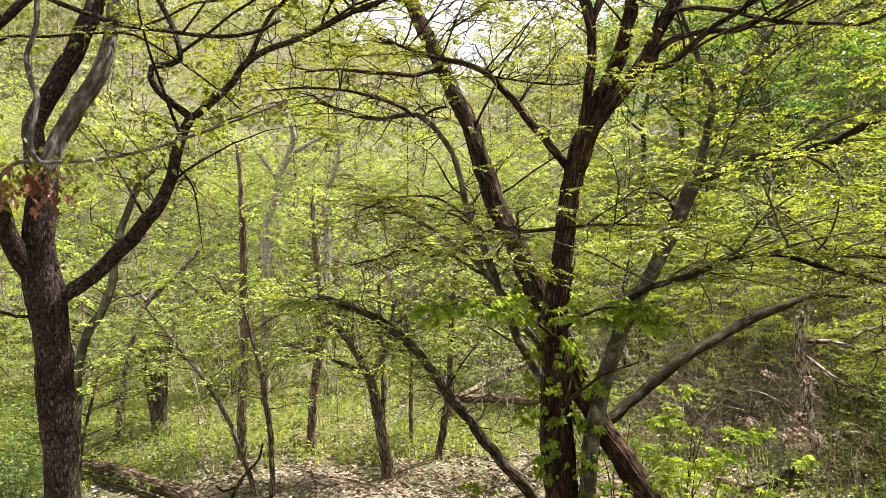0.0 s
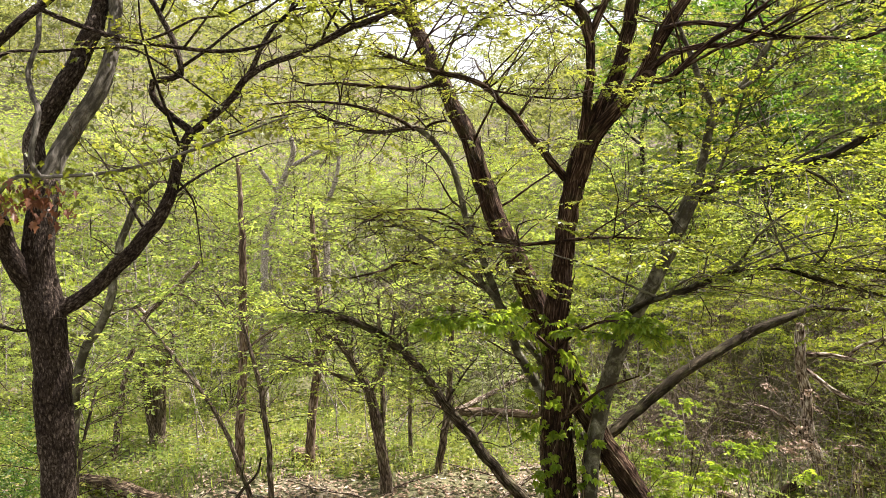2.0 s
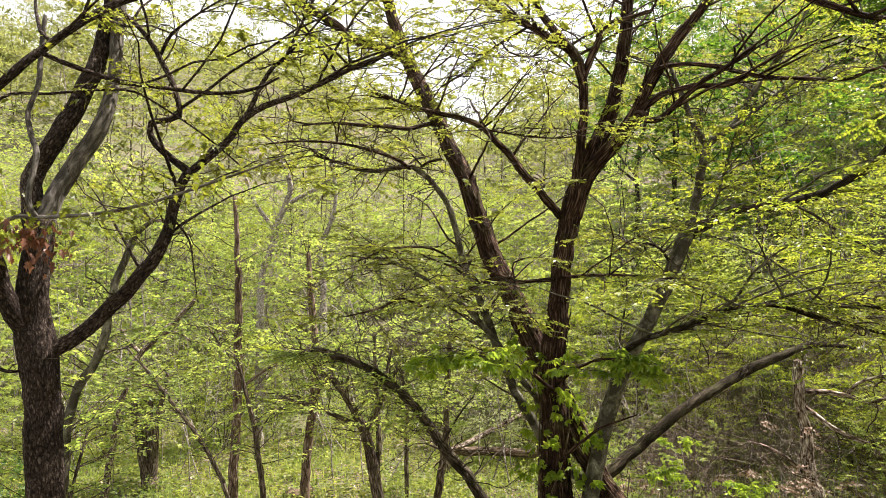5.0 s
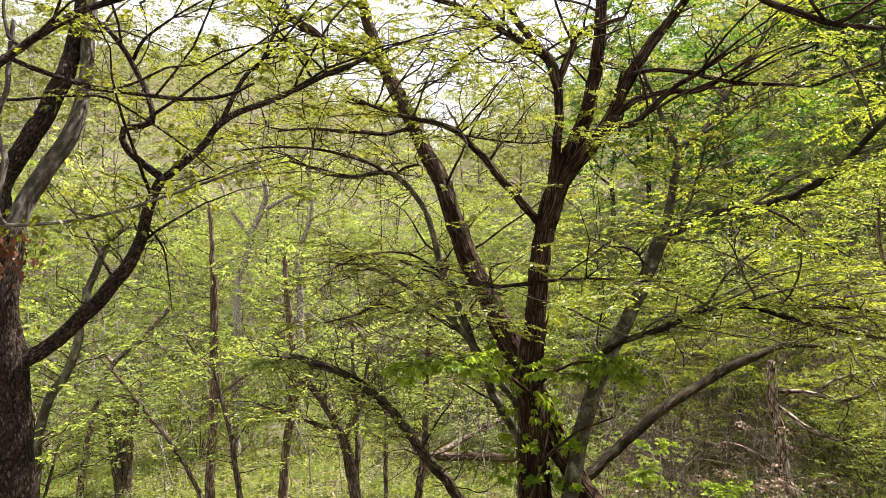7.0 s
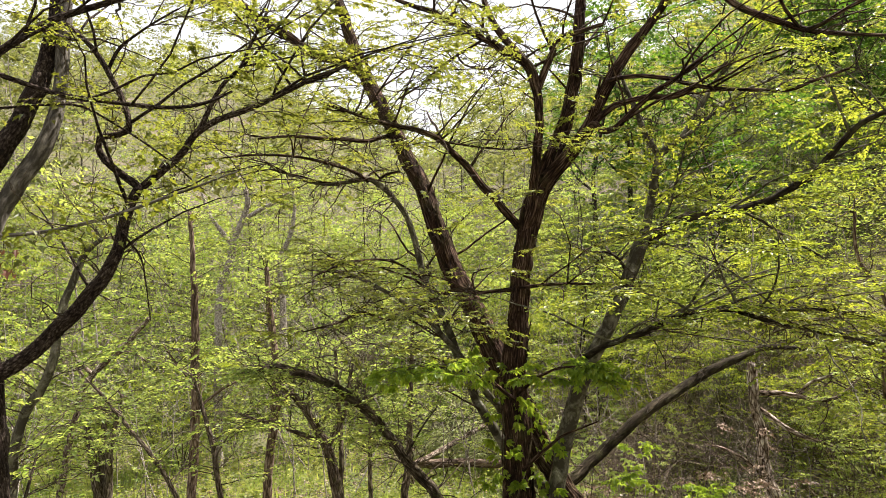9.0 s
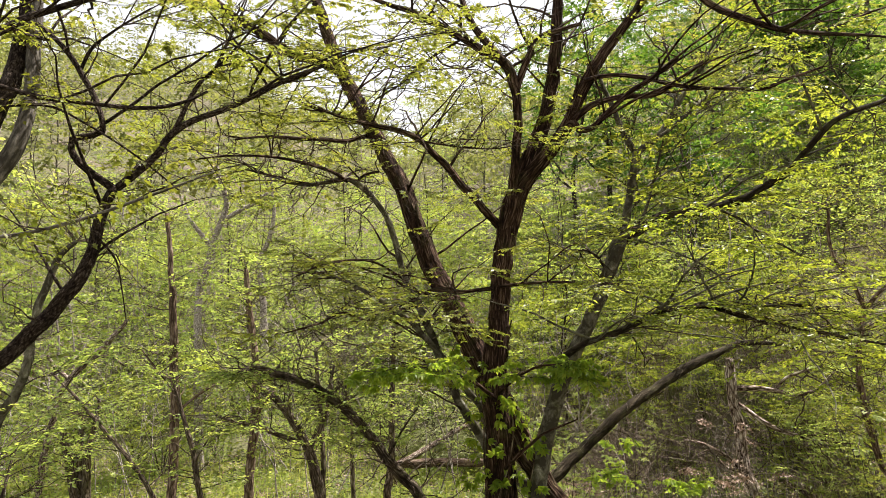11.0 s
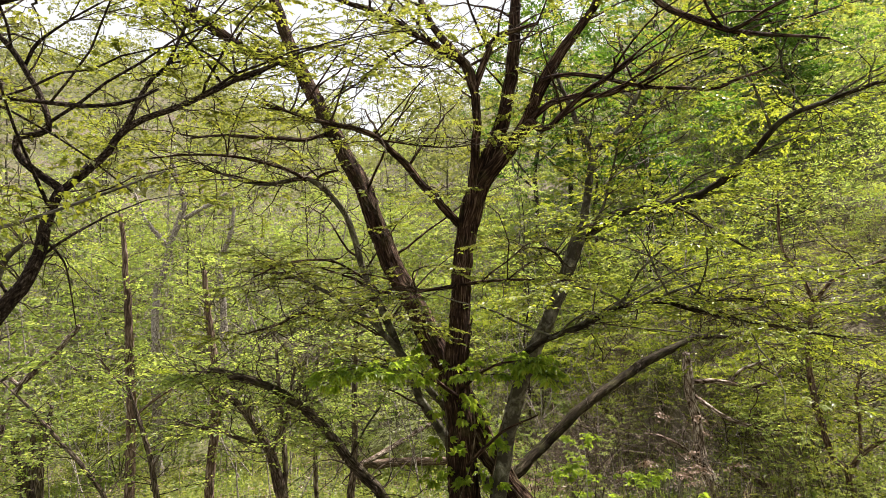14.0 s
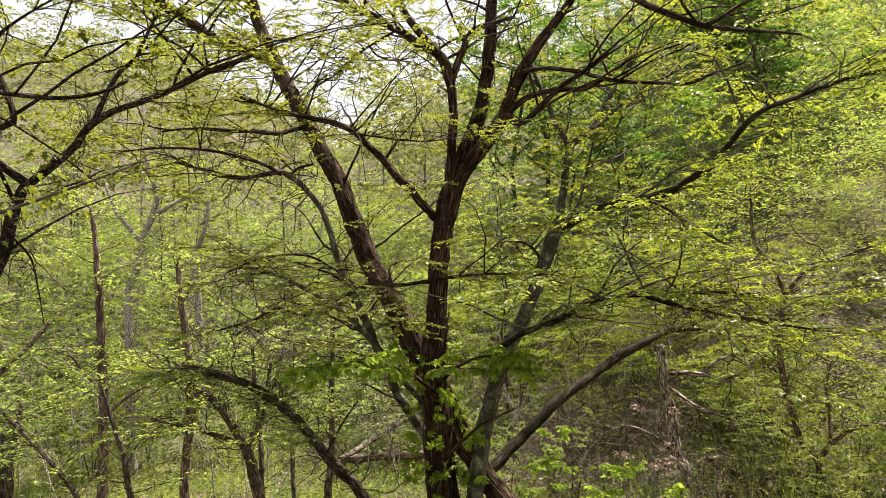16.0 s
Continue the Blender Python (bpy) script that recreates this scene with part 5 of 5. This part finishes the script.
for k in range(26):                                    # bushes beyond the dead snag
    x, y = rng.uniform(5.8, 8.8), rng.uniform(7.4, 11.0)
    if y > 9.6 or x / y > 0.65:
        plant(bush[rng.randint(2)], x, y, turn(), rng.uniform(0.34, 0.6))
for k in range(22):                                    # pale whips and withered brush under the big trees
    x, y = rng.uniform(1.9, 5.2), rng.uniform(7.0, 9.8)
    plant(whip[rng.randint(3)], x, y, turn(), rng.uniform(0.3, 0.55))
    if k % 4 == 1:
        plant(rusty[k // 4 % 2], x + rng.uniform(-0.4, 0.4), y + 0.3, turn(), rng.uniform(0.6, 1.0))
for k in range(14):                                    # dry brush round the dead snag
    x, y = rng.uniform(4.6, 8.6), rng.uniform(7.6, 10.0)
    if y > 9.5 or abs(x / y - 0.555) > 0.07:
        plant(thicket[rng.randint(2)], x, y, turn(), rng.uniform(0.6, 1.0))
for k in range(56):                                    # dry brush
    x, y = rng.uniform(2.4, 12.0), rng.uniform(9.8, 15.0)
    plant(thicket[rng.randint(2)], x, y, turn(), rng.uniform(0.7, 1.4))
for k in range(26):                                    # brown thicket below the slope
    plant(thicket[rng.randint(2)], rng.uniform(3.2, 8.6), rng.uniform(9.9, 12.6), turn(), rng.uniform(0.6, 1.2))
for k in range(14):                                    # roots and dry brush hanging over the bank
    x = rng.uniform(0.1, 5.4)
    plant(thicket[rng.randint(2)], x, float(brink(x)) + rng.uniform(0.3, 0.6), turn(), rng.uniform(0.4, 0.8), tilt=rng.normal(0, 0.5))
for x, y, size in ((0.55, 14.3, 1.0), (1.05, 14.6, 1.15), (1.5, 13.9, 0.9), (1.95, 14.2, 1.0), (2.5, 13.6, 0.85)):
    plant(pale_bush, x, y, turn(), size)
for k in range(10):                                    # sunlit bushes at the foot of the slope
    y = rng.uniform(11.6, 13.2)
    plant(bush[0], (0.36 + 0.032 * k) * y, y, turn(), rng.uniform(0.6, 0.9))
for k in range(190):                                   # bare saplings
    y = rng.uniform(11.5, 24.0)
    plant(whip[rng.randint(3)], rng.uniform(-0.65, 0.75) * y, y, turn(), rng.uniform(0.7, 1.35), tilt=rng.normal(0, 0.28))
for k in range(12):                                    # pale stems at the clearing's edge
    y = rng.uniform(11.2, 14.5)
    plant(whip[rng.randint(3)], rng.uniform(-0.55, 0.0) * y, y, turn(), rng.uniform(0.6, 1.1), tilt=rng.normal(0, 0.3))
for k in range(26):                                    # pale bare trees at the foot of the hill
    y = rng.uniform(15.0, 26)
    plant(bare[k % 2], rng.uniform(-0.55, 0.10) * y, y, turn(), rng.uniform(0.6, 0.95))
for k in range(11):                                    # unseen trees added beside and behind the camera, to hold back sky light
    a = radians(rng.uniform(95, 265))
    r = rng.uniform(5.5, 14)
    plant(hillside[k % 3], r * math.sin(a), r * math.cos(a), turn(), rng.uniform(0.9, 1.25))
plant(dusky, -5.35, 8.3, 0.4, 0.72)
plant(dusky, -5.0, 7.75, 2.2, 0.55)
for proto in (dusky, pale_bush, *rusty, *young, *hillside, *bare, *green, *bush, *tall, *whip, *thicket):
    for o in (*proto.children_recursive, proto):
        bpy.data.objects.remove(o)


# ---- the forest floor ----
def carpet(name, n, x0, x1, y0, y1, make, material, label, category, keep, fan=0):
    g = np.random.RandomState(len(name) * 7)
    x, y = g.uniform(x0, x1, n), g.uniform(y0, y1, n)
    if fan:                                            # x as a share of the distance, fewer far off
        y = y0 * (y1 / y0) ** (g.uniform(0, 1, n) ** fan)
        x = x * y
    ok = keep(x, y, g.uniform(0, 1, n))
    x, y = x[ok], y[ok]
    h = Heap()
    make(h, g, np.c_[x, y, land(x, y)])
    tagged(new(name, h.mesh(name, material)), label, category, kind="stuff")


def patchy(x, y):
    return 0.5 + 0.25 * np.sin(0.9 * x + 1.3) * np.sin(0.8 * y) + 0.25 * np.sin(1.7 * x - 0.9 * y)


def clear(x, y):
    """How bare the clearing is: 1 in the litter patch, 0 outside it."""
    return np.exp(-(((x + 0.3) / 3.2) ** 2 + ((y - 9.0) / 1.25) ** 2) ** 2)


def lying(h, g, p):
    az, n = g.uniform(0, 6.28, len(p)), len(p)
    p[:, 2] += 0.012 + g.uniform(0, 0.03, n)
    h.add(*blades(p, np.c_[np.cos(az), np.sin(az), g.normal(0, 0.25, n)], np.c_[g.normal(0, 0.35, (n, 2)), np.ones(n)], g.uniform(0.04, 0.10, n), g.uniform(0.03, 0.06, n), g.choice([0.3, -0.3]), 0.1))


def herbs(h, g, p):
    q = np.repeat(p, 7, 0)
    n = len(q)
    az = g.uniform(0, 6.28, n)
    tall = np.repeat(g.uniform(0.05, 0.30, len(p)), 7)
    q = q + np.c_[g.normal(0, 0.06, (n, 2)), tall * g.uniform(0.1, 1, n)]
    h.add(*chips(q, np.c_[np.cos(az), np.sin(az), g.uniform(-0.2, 0.7, n)], np.c_[g.normal(0, 0.35, (n, 2)), np.ones(n)], g.uniform(0.05, 0.11, n), g.uniform(0.03, 0.055, n)))


def grass(h, g, p):
    q = np.repeat(p, 5, 0)
    n = len(q)
    q[:, :2] += g.normal(0, 0.04, (n, 2))
    az = g.uniform(0, 6.28, n)
    h.add(*chips(q, np.c_[np.cos(az) * 0.5, np.sin(az) * 0.5, np.ones(n)], np.c_[np.cos(az), np.sin(az), np.zeros(n)], g.uniform(0.10, 0.34, n), g.uniform(0.006, 0.012, n)))


carpet("leaf_litter", 34000, -9, 9, 6.5, 16, lying, LEAF_LITTER, "dry brown fallen leaves on the forest floor", "leaf litter", lambda x, y, u: u < 0.45 + clear(x, y) + 0.5 * (x > 0) * (x < 4.6) * (y < 10))
carpet("ground_herbs", 26000, -13, 14, 7.5, 21, herbs, LEAF_HERB, "low bright green herbs on the forest floor", "herbs", lambda x, y, u: (u < (0.02 + 0.85 * patchy(x, y) + 0.3 * (x < 2) * (y > 10.4) * (y < 15)) * np.where((x > 3.2) & (y > 9.4) & (y < 13), 1.0, 1.0) * np.where((x > 0.2) & (x < 4.4) & (y < 9.4), 0.35, 1.2)) & (clear(x, y) < 0.25) & ~((x < -2.6) & (x > -4.9) & (y < 9.3) & (y > 7.4)))
carpet("grass", 16000, -12, 9, 7.5, 20, grass, LEAF_GREEN, "thin green woodland grass", "grass", lambda x, y, u: (u < patchy(x + 3, y)) & (clear(x, y) < 0.4) & ~((x < -2.6) & (x > -4.9) & (y < 9.3) & (y > 7.4)))


def scrub(h, g, p):
    """Low leafy scrub of the hill: clumps of leaves in level layers, larger and sparser with distance."""
    far = np.clip(p[:, 1] / 26, 0.8, 3.4)
    q = np.repeat(p, 9, 0)
    f = np.repeat(far, 9)
    n = len(q)
    lift = np.repeat(g.uniform(0.2, 2.4, len(p)), 9)
    q = q + np.c_[g.normal(0, 0.30, (n, 2)) * f[:, None], lift + g.normal(0, 0.07, n) * f]
    az = g.uniform(0, 6.28, n)
    h.add(*chips(q, np.c_[np.cos(az), np.sin(az), g.normal(0, 0.3, n)], np.c_[g.normal(0, 0.8, (n, 2)), np.ones(n)], 0.11 * f * g.uniform(0.6, 1.3, n), 0.06 * f * g.uniform(0.6, 1.2, n)))


carpet("lower_scrub", 10500, -0.75, 1.0, 14.0, 34, lambda h, g, p: scrub(h, g, p), LEAF_GREEN, "yellow-green leafy scrub at the foot of the hill", "scrub", lambda x, y, u: (u < np.where((x > 0.3 * y) & (y > 19), 0.4, 0.9)) & (y > np.where(x > 0.3 * y, 14.0, 17.0)), 1.0)
carpet("hill_scrub", 15000, -0.8, 1.0, 18, 96, lambda h, g, p: scrub(h, g, p), LEAF_HILL, "low leafy scrub covering the hillside", "scrub", lambda x, y, u: (u < np.where(x > 0.25 * y, 0.35, 0.85)) & (y > 22), 0.6)


# ---- leaves on the trunks, and the large leaves of the oak ----
def hanging(rng, centre, n, spread_m, size, material, name, parent, label, origin, down=0.6):
    p = np.asarray(centre) + rng.normal(0, 1, (n, 3)) * np.asarray(spread_m)
    az = rng.uniform(0, 6.28, n)
    way = np.c_[np.cos(az), np.sin(az), rng.normal(-down, 0.35, n)]
    up = np.c_[rng.normal(0, 0.5, (n, 2)), np.ones(n)]
    s = size * rng.uniform(0.6, 1.3, n)
    h = Heap()
    h.add(*lobed(p, way, up, s, s * rng.uniform(0.55, 0.8, n)))
    part(name, h.mesh(name, material, origin), parent, label, "stuff")


def along_line(rng, line, n, lo, hi):
    i = (len(line) * rng.uniform(lo, hi, n)).astype(int).clip(1, len(line) - 1)
    return line[i]


g = np.random.RandomState(5)
for i, n in ((11, 230), (12, 100), (9, 30), (15, 14)):
    q = along_line(g, oak.lines[i], n, 0.05, 0.95)
    centre = q[:, :3] + g.normal(0, 0.05, (n, 3)) - np.array([0, 0, 0.02])
    hanging(g, centre, n, (0.05, 0.06, 0.05), 0.06, LEAF_OAK, "leaf_tuft", oak.ob, "olive-green lobed young leaves", oak.base)
hanging(g, (-2.64, 4.35, 3.72), 85, (0.10, 0.08, 0.075), 0.07, LEAF_DRY, "withered_tuft", oak.ob, "withered red-brown hanging leaves", oak.base, 1.4)
hanging(g, (-2.92, 4.35, 3.68), 34, (0.06, 0.06, 0.06), 0.07, LEAF_DRY, "withered_tuft", oak.ob, "withered red-brown hanging leaves", oak.base, 1.4)


def climber(host, lo, hi, n_stems, n_leaves, size):
    """A vine that winds up a trunk, with thin stems and clusters of drooping leaves."""
    line = host[int(len(host) * lo):int(len(host) * hi)]
    foot = line[0, :3].copy()
    foot[2] = max(foot[2], float(land(foot[0], foot[1])))
    ob = tagged(new("climbing_vine"), "green-leaved climbing vine clinging to a trunk", "vine", "vines on the trunks")
    ob.location = foot
    for k in range(n_stems):
        s = np.linspace(0, 1, len(line))
        a = g.uniform(2.4, 7) + g.normal(0, 1.5) * s + 0.5 * np.sin(7 * s + k)
        r = line[:, 3] * 1.06 + 0.006
        pts = np.c_[line[:, 0] + r * np.cos(a), line[:, 1] + r * np.sin(a), line[:, 2], np.full(len(line), g.uniform(0.006, 0.013))]
        v, f, uv = tube(pts[::3], 5, 0.2, k)
        part("vine_stem", mesh_from("vine_stem", v - foot, f, BARK_LOG, uv, True), ob)
    tuft = along_line(g, line, max(n_leaves // 7, 1), 0, 1)
    a = g.uniform(3.3, 6.2, len(tuft))
    out = np.c_[np.cos(a), np.sin(a), np.zeros(len(a))]
    p = tuft[:, :3] + out * (tuft[:, 3:4] + g.uniform(0.02, 0.24, (len(a), 1)))
    p, out = np.repeat(p, 7, 0), np.repeat(out, 7, 0)
    n = len(p)
    p = p + g.normal(0, 0.055, (n, 3))
    h = Heap()
    s = size * g.uniform(0.6, 1.3, n)
    h.add(*palmate(p, out * 0.7 + g.normal(0, 0.5, (n, 3)) - np.array([0, 0, 0.55]), out + g.normal(0, 0.3, (n, 3)) + np.array([0, 0, 0.8]), s))
    part("foliage", h.mesh("foliage", LEAF_FINGER, foot), ob, "drooping fresh green fingered leaves", "stuff")


climber(main.lines[0], 0.05, 0.55, 3, 190, 0.085)
climber(lean.lines[0], 0.05, 0.40, 2, 90, 0.08)
climber(grey.lines[0], 0.05, 0.5, 1, 70, 0.08)


# ---- leafy low growth at the foot of the big trees ----
def low_growth(x, y, height, seed):
    t = Tree("woodland_shrub", "low shrub with drooping fresh green leaves", "bush", None, BARK_TWIG, "shrubs under the big trees")
    r = np.random.RandomState(seed)
    z = float(land(x, y))
    for k in range(6):
        az, sp = r.uniform(0, 6.28), r.uniform(0.15, 0.55)
        t.limb("stem", *[(x + math.cos(az) * sp * height * c ** 1.4 + r.normal(0, 0.02), y + math.sin(az) * sp * height * c ** 1.4, z - 0.05 + height * r.uniform(0.95, 1.05) * c * (0.65 + 0.35 * (k % 3) / 2), 0.010 * (1.1 - c)) for c in (0, 0.3, 0.6, 0.85, 1.0)])
    t.sprays(9, LEAF_FINGER, 0.072, (0.25, 0.65), 0.25, leaf_gap=0.105, rise=-0.1, shape="palmate", crown="drooping fresh green leaves")


for k, (x, y, height) in enumerate(((0.72, 6.8, 0.85), (1.75, 6.5, 0.8), (2.35, 6.9, 1.0), (2.9, 7.3, 1.3), (3.6, 7.4, 1.3), (2.1, 8.1, 1.7), (3.1, 8.5, 1.5))):
    low_growth(x, y, height, 300 + k)


# ---- loose strips of bark on the shaggy trunks ----
def strip_mesh(length, width, lift):
    s = np.linspace(-0.5, 0.5, 6)
    bow = lift * (2 * np.abs(s)) ** 2.2
    v = []
    for q, y in zip(s, bow):
        w = width * (0.5 - 0.25 * abs(q))
        v += [(-w, y, q * length), (w, y, q * length), (w, y + 0.005, q * length), (-w, y + 0.005, q * length)]
    f = []
    for i in range(5):
        k = i * 4
        f += [(k + a, k + (a + 1) % 4, k + 4 + (a + 1) % 4, k + 4 + a) for a in range(4)]
    f += [(3, 2, 1, 0), (20, 21, 22, 23)]
    uv = [(v[i][0] + v[i][1], v[i][2]) for q in f for i in q]
    return mesh_from("bark_strip", v, f, BARK_SHAG, uv)


strips = [strip_mesh(0.34, 0.030, 0.022), strip_mesh(0.22, 0.024, 0.030), strip_mesh(0.48, 0.036, 0.018)]
for tree, i, n, lo, hi in ((main, 0, 46, 0.1, 0.98), (main, 1, 12, 0.1, 0.8), (main, 2, 12, 0.1, 0.7), (lean, 0, 34, 0.08, 0.9)):
    line = tree.lines[i]
    for k in range(n):
        j = min(max(int(len(line) * g.uniform(lo, hi)), 1), len(line) - 2)
        axis = Vector(unit(line[j + 1, :3] - line[j - 1, :3]))
        az = g.uniform(3.3, 6.2)
        out = Vector((math.cos(az), math.sin(az), 0.0))
        out = (out - axis * out.dot(axis)).normalized()
        m = Matrix((axis.cross(out) * -1, out, axis)).transposed().to_4x4()
        m.translation = Vector(line[j, :3]) + out * float(line[j, 3]) * 0.98 - Vector(tree.base)
        ob = part("bark_strip", strips[k % 3], tree.ob)
        ob.matrix_basis = m @ Matrix.Rotation(g.normal(0, 0.10), 4, "Y")


# ---- fallen sticks and rotting wood ----
def stick(x, y, length, radius, az, tilt, material, label):
    t = Tree("fallen_stick", label, "stick", None, material, "sticks on the forest floor")
    rows = []
    for q in (0, 0.3, 0.6, 1.0):
        px, py = x + math.cos(az) * length * q + g.normal(0, 0.02), y + math.sin(az) * length * q + g.normal(0, 0.02)
        rows.append((px, py, float(land(px, py)) + radius * 0.7 + tilt * length * q, radius * (1.05 - 0.5 * q)))
    t.limb("stem", *rows)


for k in range(46):
    far = k < 30
    x, y = (g.uniform(-3.6, 3.0), g.uniform(8.3, 11.0)) if far else (g.uniform(3.0, 6.8), g.uniform(8.2, 11.0))
    stick(x, y, g.uniform(0.3, 1.3), g.uniform(0.008, 0.022), g.uniform(0, 6.28), g.uniform(0, 0.35) if k % 3 == 0 else 0.0, (BARK_DEAD, BARK_BROWN, BARK_BRUSH)[k % 3], "dry fallen stick lying in the leaf litter")
for x, y, length, radius, az in ((4.05, 8.9, 0.9, 0.09, 0.1), (5.35, 8.7, 0.5, 0.08, 0.9), (5.9, 9.0, 0.45, 0.07, 2.0), (2.15, 7.75, 0.5, 0.06, 2.6), (-2.45, 11.2, 0.35, 0.12, 0.5)):
    stick(x, y, length, radius, az, 0.12, BARK_LOG, "short rotting piece of wood on the ground")
